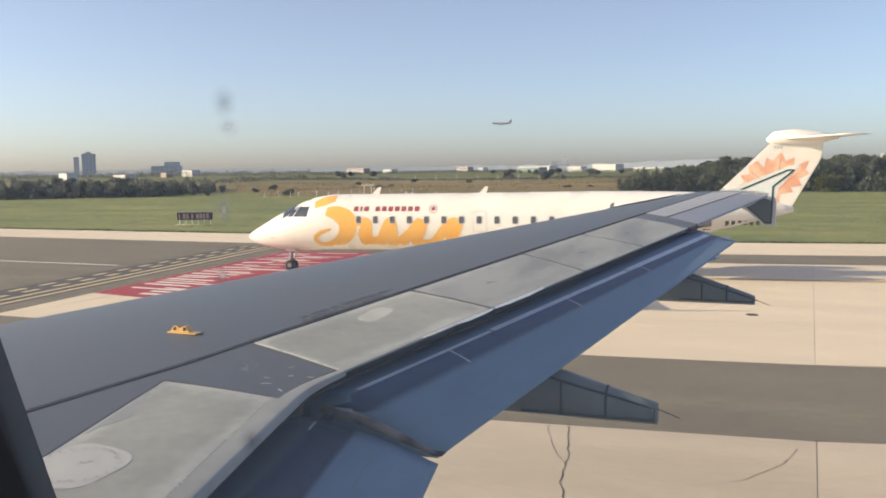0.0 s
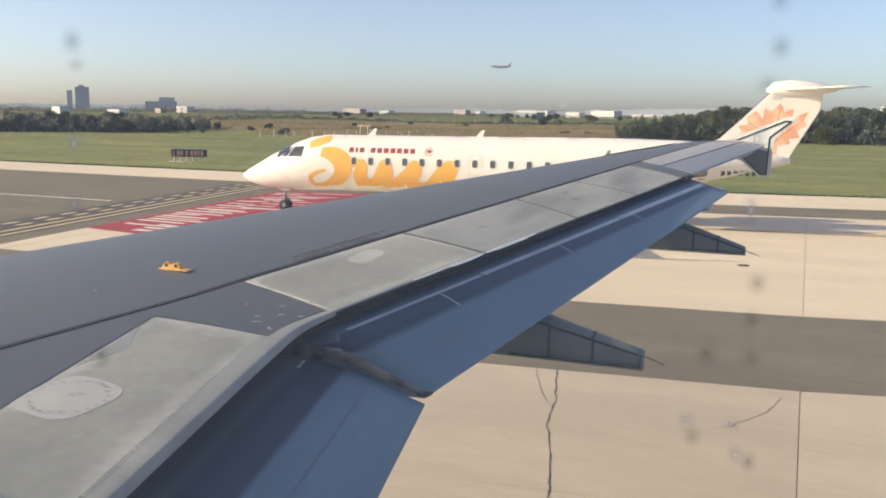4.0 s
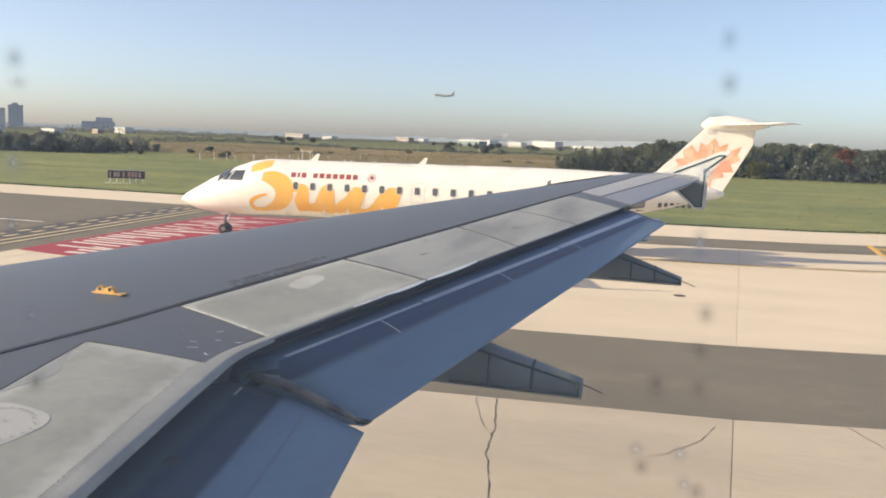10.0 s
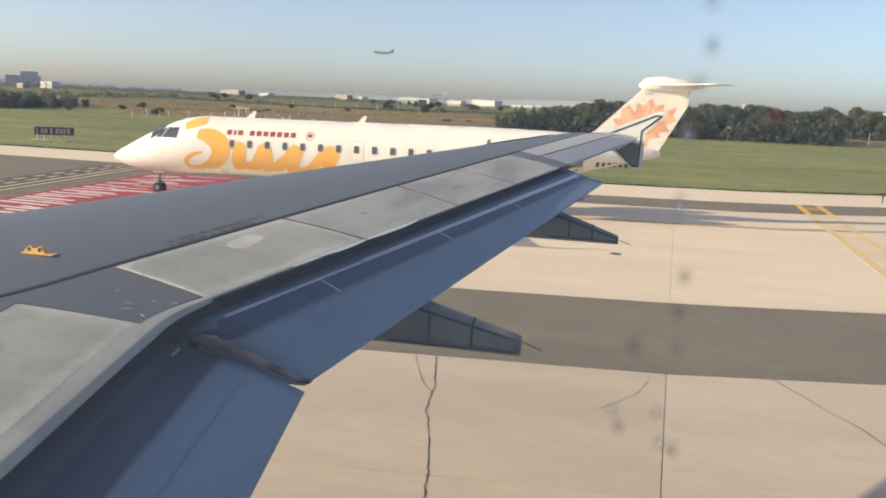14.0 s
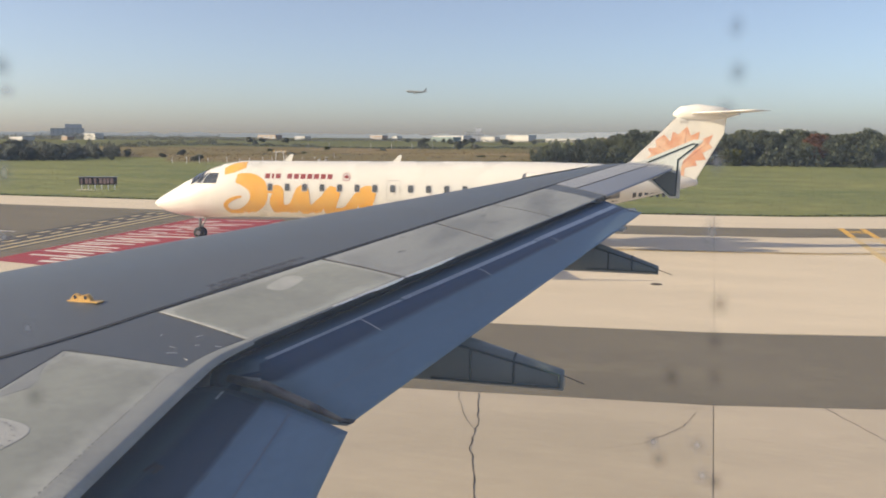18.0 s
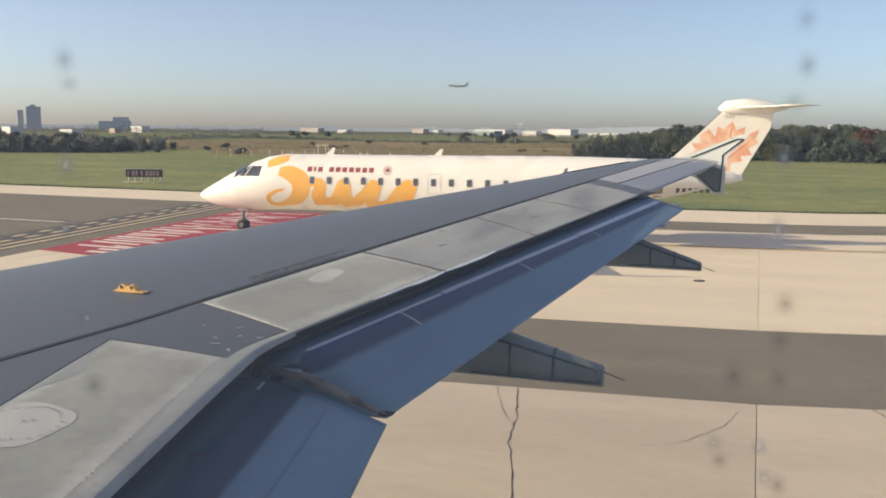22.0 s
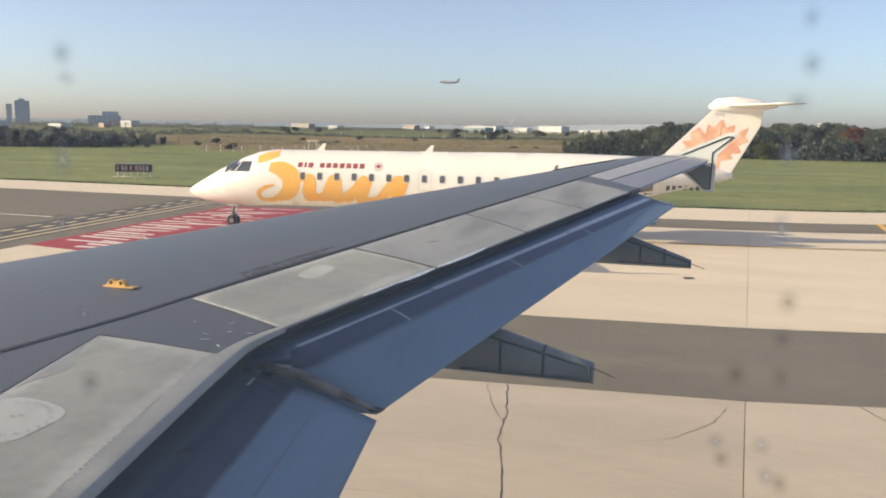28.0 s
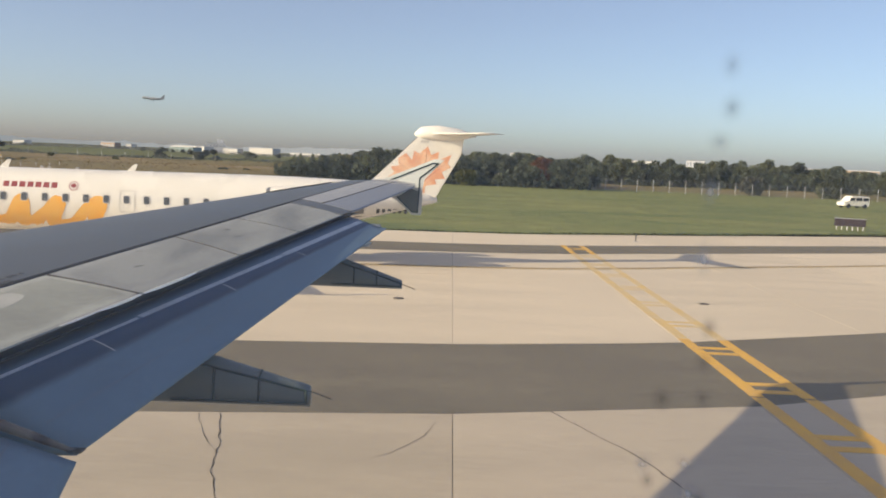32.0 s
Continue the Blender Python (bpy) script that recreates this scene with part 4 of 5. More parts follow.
crack([(-4.2, 16.0), (-4.0, 15.2), (-3.75, 14.3), (-3.6, 13.2), (-3.2, 12.0), (-2.9, 10.9), (-2.6, 9.4)], 0.022, 1)
crack([(-4.6, 15.9), (-4.1, 14.6), (-3.6, 13.7)], 0.014, 2)
crack([(-1.6, 13.6), (-0.9, 14.1), (-0.3, 15.2), (-0.1, 16.2)], 0.014, 3)
crack([(2.2, 17.1), (2.6, 16.2), (3.4, 14.6), (4.1, 12.2)], 0.030, 4)
crack([(-6.2, 13.0), (-5.0, 13.3), (-3.9, 13.1)], 0.012, 5)
# patch of coarse asphalt in the near lane
flat("coarse_patch", [(-6.2, 5.6), (-6.35, 10.4), (-6.3, 15.4), (-9.6, 15.2), (-9.8, 5.6)], 0.023, COARSE, None, "patch of coarse pale aggregate asphalt", "asphalt")
# small drain covers and stains
for x, y, r in ((-1.7, 30.4, 0.2), (9.6, 32.2, 0.2), (-9.4, 31.0, 0.2)):
    part("inset_light", tube([(x, y, 0.0), (x, y, 0.03), (x, y, 0.034)], [r, r, r * 0.8], 20), CRACK, apron)

# painted lines
def line(name, p, q, w, z, mat, parent=None, label="", dash=None):
    p, q = Vector((*p, 0)), Vector((*q, 0))
    d = (q - p).normalized()
    s = Vector((-d.y, d.x, 0)) * w / 2
    L = (q - p).length
    spans = [(0, L)] if not dash else [(k, min(k + dash[0], L)) for k in np.arange(0, L, dash[0] + dash[1])]
    for a, b in spans:
        o = [p + d * a + s, p + d * b + s, p + d * b - s, p + d * a - s]
        flat(name, [(v.x, v.y) for v in o], z, mat, parent)


edge = thing("edge_marking", "double yellow edge line painted along the taxiway", "marking", kind="structure")
for dy in (0.0, 0.32):
    pts = [(x, turned(x, 38.7 + dy)) for x in (-23, -10, -4, 1, 5, 9, 14, 20, 28, 40, 70)]
    for p, q in zip(pts, pts[1:]):
        line("yellow_line", p, q, 0.13, 0.030, YELF, edge)
        line("dark_border", (p[0], p[1] + 0.16), (q[0], q[1] + 0.16), 0.17, 0.026, ASPH, edge)

ladder = thing("ladder_marking", "yellow ladder-shaped holding position marking across the taxiway", "marking", kind="structure")
LX0, LX1 = 7.0, 8.15
for x in (LX0, LX1):
    for y0, y1, m in ((8.0, 18.9, YEL), (19.0, 25.3, YEL), (25.4, 48.5, YELF), (48.6, 53.4, YEL)):
        line("yellow_line", (x, y0), (x, y1), 0.32, 0.028, m, ladder)
y = 7.6
while y < 53:
    for k in (0, 0.68):
        m = YELF if 25.4 < y + k < 48.5 else YEL
        line("rung", (LX0 + 0.17, y + k), (LX1 - 0.17, y + k), 0.3, 0.028, m, ladder)
    y += 3.95

# red mandatory panel with unreadable white lettering, and the hold line behind it
ra, rb, rc, rd = Vector((-27.5, 27.5)), Vector((-22.7, 26.8)), Vector((-24.3, 46.8)), Vector((-30.0, 45.6))
panel = tagged(flat("red_panel", [ra, rb, rc, rd], 0.028, REDM), "red painted instruction panel with white characters on the pavement", "marking", kind="structure")
random.seed(11)
k = 0.03
while k < 0.95:
    f0, f1 = random.choice(((0.08, 0.62), (0.1, 0.42), (0.3, 0.7), (0.45, 0.9), (0.12, 0.8)))
    w, lean = random.uniform(0.008, 0.017), random.uniform(-0.012, 0.022)
    q = []
    for kk, f in ((k, f0), (k + lean, f1), (k + lean + w, f1), (k + w * 1.3, f0)):
        q.append(ra.lerp(rd, kk).lerp(rb.lerp(rc, kk), f))
    flat("white_bar", q, 0.033, WHITEM, panel)
    k += w + random.uniform(0.012, 0.03)
hold = thing("hold_line", "yellow hold line of solid and dashed stripes on black paint", "marking", kind="structure")
def hold_x(y):
    return -29.1 - 0.150 * (y - 27.1)


flat("black_border", [(hold_x(6) + 0.35, 6), (hold_x(48.5) + 0.35, 48.5), (hold_x(48.5) - 3.0, 48.5), (hold_x(6) - 3.0, 6)], 0.026, BLACKM, hold)
for off in (0.0, 0.75):
    line("solid_stripe", (hold_x(6) - off, 6), (hold_x(48.3) - off, 48.3), 0.24, 0.032, YELP, hold)
for off in (1.55, 2.35):
    line("dash", (hold_x(6) - off, 6), (hold_x(48.3) - off, 48.3), 0.26, 0.032, YELP, hold, dash=(0.95, 0.95))
line("white_line", (-140, 36.0), (-34.5, 36.3), 0.2, 0.026, WHITEM, hold)


# ---- airfield furniture ----
SIGNB = material("sign_dark_panel", (0.035, 0.020, 0.022), 0.5, 0.0, 0.1, 3.0)
SIGNT = material("sign_pale_bars", (0.35, 0.22, 0.20), 0.5, 0.0, 0.1, 3.0)
POSTW = material("white_post_paint", (0.70, 0.70, 0.68), 0.5, 0.0, 0.06, 4.0)
STEEL = material("galvanised_steel", (0.42, 0.43, 0.44), 0.5, 0.5, 0.1, 4.0)
ORANGE = material("orange_plastic", (0.75, 0.25, 0.03), 0.5, 0.0, 0.08, 4.0)


def taxi_sign(at, rot, label, w=3.3, h=0.72, legs=6, lettered=True):
    t = thing("taxiway_sign", label, "sign", "taxiway signs")
    t.matrix_basis = pose(*at, 0, 0, rot)
    body = part("panel", boxed(-w / 2, w / 2, -0.1, 0.1, 0.5, 0.5 + h, 0.02), SIGNB, t, "dark maroon sign panel")
    part("rim", boxed(-w / 2 - 0.03, w / 2 + 0.03, -0.12, 0.12, 0.5 + h - 0.03, 0.5 + h + 0.03, 0.01), STEEL, t)
    for i in range(legs):
        x = -w / 2 + 0.2 + (w - 0.4) * i / (legs - 1)
        part("leg", boxed(x - 0.04, x + 0.04, -0.04, 0.04, 0.0, 0.5, 0.006), POSTW, t, "white leg")
    random.seed(3)
    x = -w / 2 + 0.15
    while lettered and x < w / 2 - 0.3:
        ww = random.choice((0.14, 0.2, 0.26))
        part("lettering_bar", boxed(x, x + ww, -0.108, -0.1, 0.62, 0.5 + h - 0.14), SIGNT, body)
        x += ww + random.choice((0.07, 0.1, 0.25))
    part("concrete_footing", boxed(-w / 2 - 0.3, w / 2 + 0.3, -0.45, 0.45, -0.02, 0.05, 0.01), CONC, t)
    return t


taxi_sign((-53.5, 66.5, 0.03), 24, "dark maroon taxiway sign on six white legs in the grass")
taxi_sign((36.0, 78.5, 0.03), -18, "black taxiway sign seen from behind on white legs", 2.6, 0.7, 6, False)


def edge_light(x, y, k):
    t = thing("edge_light", "small black taxiway edge marker post on the pavement", "edge light", "taxiway edge lights", at=(x, y, 0.02))
    part("base", tube([(0, 0, 0), (0, 0, 0.05)], [0.13, 0.1], 14), STEEL, t)
    part("post", tube([(0, 0, 0.05), (0, 0, 0.42)], 0.035, 10), DARK, t)
    part("lens", tube([(0, 0, 0.42), (0, 0, 0.5), (0, 0, 0.55)], [0.06, 0.065, 0.03], 12), ORANGE if k else DARK, t)


for i, (x, y) in enumerate(((-34.0, 49.6), (-19.0, 53.6), (-9.0, 53.8), (12.5, 58.2), (34.0, 65.0), (-66, 53))):
    edge_light(x, y, i % 3 == 2)


# ---- regional jet on the parallel taxiway ----
JORANGE = material("orange_livery_paint", (0.84, 0.40, 0.06), 0.35, 0.0, 0.08, 1.5, other=(0.80, 0.46, 0.12))
JLEAF = material("faded_red_orange_leaf_paint", (0.74, 0.37, 0.23), 0.4, 0.0, 0.1, 1.8, other=(0.84, 0.56, 0.38), ramp=(0.42, 0.58))
JRED = material("dark_red_lettering_paint", (0.34, 0.07, 0.07), 0.4, 0.0, 0.1, 4.0)
JGLASS = material("dark_window_glass", (0.045, 0.050, 0.058), 0.10, 0.0, 0.1, 3.0)
JWIN = material("cabin_window_grey", (0.10, 0.105, 0.11), 0.25, 0.0, 0.1, 5.0)
JMETAL = material("engine_bare_metal", (0.30, 0.29, 0.28), 0.35, 0.8, 0.1, 3.0)
JGREY = material("jet_panel_line", (0.45, 0.44, 0.42), 0.5, 0.0, 0.05, 3.0)
TYRE = material("tyre_rubber", (0.022, 0.022, 0.023), 0.8, 0.0, 0.1, 5.0)

jet = thing("regional_jet", "white twin-engine regional jet with orange brush livery, parked nose ahead", "jet")
jet.matrix_basis = pose(-26.13, 36.85, -0.277, 0, 0, 8.7) @ Matrix.Scale(1.06, 4)

STN = [(-0.14, 0.04, 1.86), (0.02, 0.19, 1.87), (0.3, 0.35, 1.89), (0.8, 0.56, 1.96), (1.4, 0.78, 2.08), (2.0, 0.95, 2.21), (2.7, 1.12, 2.37), (3.4, 1.23, 2.50), (4.2, 1.278, 2.585),
       (9.0, 1.278, 2.60), (16.0, 1.278, 2.66), (18.0, 1.19, 2.74), (20.0, 0.97, 2.92), (21.5, 0.75, 3.05), (22.9, 0.48, 3.14), (23.9, 0.24, 3.15), (24.3, 0.10, 3.14)]


def hull(x):
    """Radius and centre height of the fuselage at x."""
    for (a, r, z), (b, s, w) in zip(STN, STN[1:]):
        if x <= b:
            k = (x - a) / (b - a)
            return r + (s - r) * k, z + (w - z) * k
    return STN[-1][1:]


xs2 = sorted({-0.14, 0.02, 0.3, 0.8, 1.1, 1.4, 1.7, 2.0, 2.35, 2.7, 3.05, 3.4, 3.8, 4.2, 23.9, 24.3} | {4.2 + 0.4 * i for i in range(49)})
body = part("fuselage", loft([[(x, -hull(x)[0] * math.sin(2 * math.pi * k / 48), hull(x)[1] + hull(x)[0] * math.cos(2 * math.pi * k / 48)) for k in range(48)] for x in xs2], True, True), WHITE, jet, "white fuselage", True)


def side(x, z, lift=0.006):
    """A point on the hull's near side."""
    r, c = hull(x)
    return (x, -math.sqrt(max(r * r - (z - c) ** 2, 0.0004)) - lift, z + (0.0 if abs(z - c) < 0.8 * r else lift))


def ribbon(name, pts, widths, mat, parent, label="", lift=0.006):
    """A brush stroke on the hull along (x, z) points."""
    P = []
    n = 8
    for i in range(len(pts) - 1):
        p0, p1, p2, p3 = (Vector(pts[max(0, min(len(pts) - 1, i + d))]) for d in (-1, 0, 1, 2))
        for j in range(n):
            t = j / n
            q = 0.5 * ((2 * p1) + (p2 - p0) * t + (2 * p0 - 5 * p1 + 4 * p2 - p3) * t * t + (3 * p1 - p0 - 3 * p2 + p3) * t ** 3)
            P.append((q, widths[i] + (widths[i + 1] - widths[i]) * t))
    P.append((Vector(pts[-1]), widths[-1]))
    rows = []
    for i, (q, w) in enumerate(P):
        d = (P[min(i + 1, len(P) - 1)][0] - P[max(i - 1, 0)][0])
        d = d.normalized() if d.length > 1e-6 else Vector((1, 0))
        s = Vector((-d.y, d.x)) * w / 2
        rows.append([side(*(q + s * f), lift) for f in (-1, -0.5, 0, 0.5, 1)])
    return part(name, loft(rows), mat, parent, label)


def quad_on(name, x0, x1, z0, z1, mat, parent, label="", lift=0.007, round_=0.0):
    n = 5
    rows = []
    for i in range(n + 1):
        x = x0 + (x1 - x0) * i / n
        c = round_ * (1 if i in (0, n) else 0)
        rows.append([side(x, z0 + c + (z1 - z0 - 2 * c) * j / 3, lift) for j in range(4)])
    return part(name, loft(rows), mat, parent, label)


# brush-stroke livery
ribbon("livery_dot", [(3.65, 3.40), (4.1, 3.56), (4.6, 3.70)], [0.30, 0.42, 0.26], JORANGE, body, "orange brush dot")
ribbon("livery_curl", [(4.3, 3.12), (4.85, 3.02), (5.3, 2.72), (5.32, 2.25), (4.95, 1.83), (4.35, 1.58), (3.88, 1.62), (3.74, 1.92), (4.1, 2.20), (4.55, 2.32)], [0.35, 0.68, 0.88, 0.80, 0.52, 0.30, 0.22, 0.20, 0.16, 0.08], JORANGE, body, "orange curled brush stroke", 0.008)
ribbon("livery_wave", [(5.65, 2.60), (6.25, 2.62), (6.15, 2.05), (6.3, 1.68), (6.9, 1.86), (7.35, 2.58), (7.35, 1.95), (7.7, 1.68), (8.3, 2.2), (8.75, 2.56), (8.55, 1.95), (8.62, 1.62), (9.3, 1.74), (9.95, 2.42), (10.35, 2.56), (10.15, 1.95), (10.22, 1.62), (10.9, 1.62), (11.5, 1.72)],
       [0.20, 0.46, 0.66, 0.62, 0.48, 0.58, 0.70, 0.56, 0.40, 0.62, 0.58, 0.56, 0.40, 0.46, 0.62, 0.58, 0.56, 0.40, 0.06], JORANGE, body, "orange wavy brush stroke", 0.010)
# lettering as bars
x = 5.62
for i in range(10):
    if i == 3:
        x += 0.22
    w = 0.10 if i == 1 else 0.22
    quad_on("lettering_bar", x, x + w, 3.13, 3.34, JRED, body, "dark red lettering bar" if i == 0 else "")
    x += w + 0.085
em = ribbon("round_emblem", [(9.32 + 0.17 * math.cos(a), 3.23 + 0.17 * math.sin(a)) for a in (2 * math.pi * k / 10 for k in range(11))], [0.03] * 11, JRED, body, "small dark red round emblem")
ribbon("emblem_core", [(9.22, 3.22), (9.32, 3.24), (9.42, 3.22)], [0.05, 0.2, 0.05], JRED, em)
x = 21.6
for i in range(6):
    quad_on("registration_bar", x, x + 0.15, 2.48, 2.70, JWIN, body)
    x += 0.25
# cabin windows, door, hatches
for i in range(13):
    x = 5.76 + 0.787 * i
    w = quad_on("cabin_window", x, x + 0.26, 2.58, 2.93, JGREY, body, "cabin window" if i == 0 else "", 0.013, 0.03)
    quad_on("pane", x + 0.03, x + 0.23, 2.61, 2.90, JWIN, w, "", 0.017, 0.03)
for x in (11.13, 11.71):
    quad_on("door_seam", x, x + 0.02, 2.25, 3.1, JGREY, body, "", 0.014)
for z in (2.25, 3.1):
    quad_on("door_seam", 11.13, 11.73, z, z + 0.02, JGREY, body, "", 0.014)
for x0, x1, z1 in ((16.7, 17.9, 1.66), (16.7, 16.76, 1.86), (17.84, 17.9, 1.86)):
    quad_on("hatch_seam", x0, x1, 1.60, z1, JGLASS, body)
for x in (19.5, 20.7):
    quad_on("vent", x, x + 0.3, 2.25, 2.35, JGLASS, body)
for pts in ([(2.22, 2.86), (3.34, 2.88), (3.40, 3.34), (2.72, 3.30)],):
    a, b, c, d = (Vector(p) for p in pts)
    rows = [[side(*a.lerp(b, i / 5).lerp(d.lerp(c, i / 5), j / 4), 0.010) for j in range(5)] for i in range(6)]
    part("cockpit_window", loft(rows), JGLASS, body, "dark cockpit window")
part("window_pillar", tube([side(2.56, 2.84, 0.02), side(2.86, 3.33, 0.02)], 0.034, 8), WHITE, body)
part("windscreen", loft([[(1.95 + 0.6 * j / 4, 0.26 * k, hull(2.0 + 0.6 * j / 4)[1] + math.sqrt(hull(2.0 + 0.6 * j / 4)[0] ** 2 - (0.26 * k) ** 2) + 0.012) for j in range(5)] for k in range(-3, 4)]), JGLASS, body)
# spine antennas
for x, h in ((6.1, 0.34), (11.1, 0.34)):
    part("antenna", prism([(x, 3.84), (x + 0.34, 3.84 + h), (x + 0.47, 3.84 + h), (x + 0.36, 3.84)], 1, -0.02, 0.02), WHITE, jet, "white blade antenna")
for x in (7.7, 8.0, 9.1):
    part("spine_fitting", boxed(x, x + 0.12, -0.04, 0.04, 3.86, 3.96, 0.01), JGREY, jet)
part("probe", tube([(1.6, -0.9, 1.9), (1.45, -1.02, 1.9)], 0.015, 6), JMETAL, body)


# wings, winglets, belly fairing
def aero(root, tip, n=10, tc=0.12):
    """root and tip: (x_lead, chord, y, z)."""
    rows = []
    for i in range(n + 1):
        k = i / n
        x, c, y, z = (a + (b - a) * k for a, b in zip(root, tip))
        r = []
        for s in (0, 0.02, 0.08, 0.2, 0.4, 0.65, 1.0):
            r.append((x + c * s, y, z + c * tc * 0.6 * (2.6 * math.sqrt(s) * (1 - s) * 0.9)))
        for s in (0.8, 0.4, 0.1, 0.02):
            r.append((x + c * s, y, z - c * tc * 0.4 * (2.0 * math.sqrt(s) * (1 - s))))
        rows.append(r)
    return loft(rows, True, True)


for sg in (-1, 1):
    w = part("wing", aero((10.4, 5.0, sg * 0.9, 1.35), (12.1, 3.1, sg * 3.3, 1.32), 4), WHITE, jet, "white low wing", True)
    part("outer_panel", aero((12.1, 3.1, sg * 3.3, 1.32), (15.2, 1.35, sg * 10.1, 1.50), 8), WHITE, w, "", True)
    part("wing_edge", tube([(10.42, sg * 1.2, 1.36), (12.1, sg * 3.3, 1.32), (15.2, sg * 10.1, 1.50)], [0.045, 0.04, 0.03], 8), JMETAL, w, "polished metal leading edge")
    part("winglet", loft([[(15.25 + 0.75 * k, sg * (10.1 + 0.42 * k - 0.02), 1.50 + 1.0 * k), (15.25 + 0.75 * k, sg * (10.1 + 0.42 * k + 0.03), 1.50 + 1.0 * k), (16.55 + 0.18 * k, sg * (10.1 + 0.42 * k + 0.03), 1.50 + 1.0 * k), (16.55 + 0.18 * k, sg * (10.1 + 0.42 * k - 0.02), 1.50 + 1.0 * k)] for k in (0, 0.4, 0.8, 1.0)], True, True), JORANGE, w, "orange winglet")
    for j, y in enumerate((2.6, 4.6, 6.8)):
        part("flap_fairing", tube([(13.6 + 0.35 * j, sg * y, 1.40 + 0.06 * j), (14.8 + 0.3 * j, sg * y, 1.28 + 0.06 * j), (15.9 + 0.22 * j, sg * y, 1.38 + 0.06 * j)], [0.05, 0.14, 0.03], 8), WHITE, w, "", True)
part("belly_fairing", loft([[(9.2 + 7.6 * k, 1.55 * math.sin(math.pi * (0.12 + 0.76 * k)) ** 0.6 * math.cos(a), 1.42 + 0.55 * math.sin(math.pi * (0.1 + 0.8 * k)) ** 0.6 * math.sin(a)) for a in (2 * math.pi * i / 20 for i in range(20))] for k in (i / 12 for i in range(13))], True, True), WHITE, jet, "", True)

# engines
for sg in (-1, 1):
    e = new("engine")
    e.parent = jet
    e["label"] = "white rear engine nacelle with bare metal nozzle"
    prof = [(17.33, 0.50), (17.13, 0.53), (17.04, 0.58), (17.1, 0.64), (17.38, 0.70), (18.18, 0.735), (19.08, 0.70), (19.78, 0.62)]
    part("nacelle", loft([[(x, sg * 2.02 + r * math.sin(2 * math.pi * k / 28), 2.86 + r * math.cos(2 * math.pi * k / 28)) for k in range(28)] for x, r in prof], True), WHITE, e, "", True)
    part("intake_lip", loft([[(x, sg * 2.02 + r * math.sin(2 * math.pi * k / 28), 2.86 + r * math.cos(2 * math.pi * k / 28)) for k in range(28)] for x, r in ((17.33, 0.502), (17.12, 0.535), (17.02, 0.585), (17.08, 0.645), (17.18, 0.672))], True), JMETAL, e, "polished intake lip", True)
    part("intake", tube([(17.33, sg * 2.02, 2.86), (17.98, sg * 2.02, 2.86)], [0.50, 0.46], 24), JGLASS, e, "dark intake")
    part("nozzle", loft([[(x, sg * 2.02 + r * math.sin(2 * math.pi * k / 28), 2.86 + r * math.cos(2 * math.pi * k / 28)) for k in range(28)] for x, r in ((19.76, 0.60), (19.78, 0.5), (20.28, 0.42), (20.98, 0.30), (20.98, 0.26))], True, True), JMETAL, e, "dark bare metal nozzle", True)
    part("pylon", prism([(17.88, sg * 0.9), (18.08, sg * 1.6), (19.68, sg * 1.6), (19.98, sg * 0.8)], 2, 2.76, 2.96, 0.02), WHITE, e)

# T-tail
fin_pts = [(19.9, 3.66), (21.1, 3.80), (21.4, 3.86), (23.4, 5.92), (23.65, 6.02), (25.4, 6.02), (25.3, 5.2), (24.15, 3.1), (21.5, 3.3)]
finj = part("fin", prism(fin_pts, 1, -0.09, 0.09, 0.03), WHITE, jet, "white fin with a faded orange leaf shape")
part("fin_edge", tube([(21.43, 0, 3.82), (23.38, 0, 5.89)], 0.05, 8), JMETAL, finj)
part("rudder_line", prism([(24.07, 5.3), (24.09, 5.3), (23.2, 3.3), (23.18, 3.3)], 1, -0.0945, -0.0905), JGREY, finj)
leaf = [(23.55, 3.2), (23.45, 3.75), (22.9, 3.62), (22.95, 3.85), (22.05, 4.05), (22.35, 4.3), (22.2, 4.55), (22.55, 4.6), (22.5, 4.9), (22.85, 5.15), (23.12, 4.85), (23.2, 5.27), (23.45, 5.15), (23.79, 5.5), (23.95, 5.1), (24.3, 5.28), (24.25, 4.88), (24.85, 5.15),
        (24.7, 4.78), (24.85, 4.6), (24.45, 4.38), (24.6, 4.1), (24.15, 4.05), (24.25, 3.85), (23.75, 3.75), (23.72, 3.2)]
part("leaf_shape", prism(leaf, 1, -0.098, -0.094), JLEAF, finj, "faded red-orange leaf-like shape")
for p, q in (((23.6, 3.8), (23.75, 5.2)), ((23.6, 3.9), (22.6, 4.7)), ((23.6, 3.9), (24.55, 4.75))):
    part("leaf_vein", prism([p, (p[0] + 0.03, p[1]), (q[0] + 0.02, q[1]), q], 1, -0.1005, -0.0985), JRED, finj)
for i in range(3):
    part("number_bar", boxed(23.5 + 0.13 * i, 23.56 + 0.13 * i, -0.1, -0.093, 5.62, 5.74), JGREY, finj)
part("bullet", tube([(23.2, 0, 5.98), (23.5, 0, 6.05), (24.2, 0, 6.08), (25.2, 0, 6.04), (25.9, 0, 6.0)], [0.06, 0.27, 0.34, 0.26, 0.03], 14), WHITE, finj, "", True)
for sg in (-1, 1):
    part("tailplane", aero((23.75, 2.1, sg * 0.05, 6.03), (25.45, 1.1, sg * 3.1, 6.05), 5, 0.09), WHITE, finj, "white tailplane", True)


GZ = 0.28


def gear(x, y, r, w, zt, gap):
    z = GZ + r
    leg = part("gear_leg", tube([(x, y, zt), (x, y, z)], 0.075, 10), JMETAL, jet, "landing gear leg", True)
    part("axle", tube([(x, y - gap - 0.02, z), (x, y + gap + 0.02, z)], 0.05, 8), JMETAL, leg)
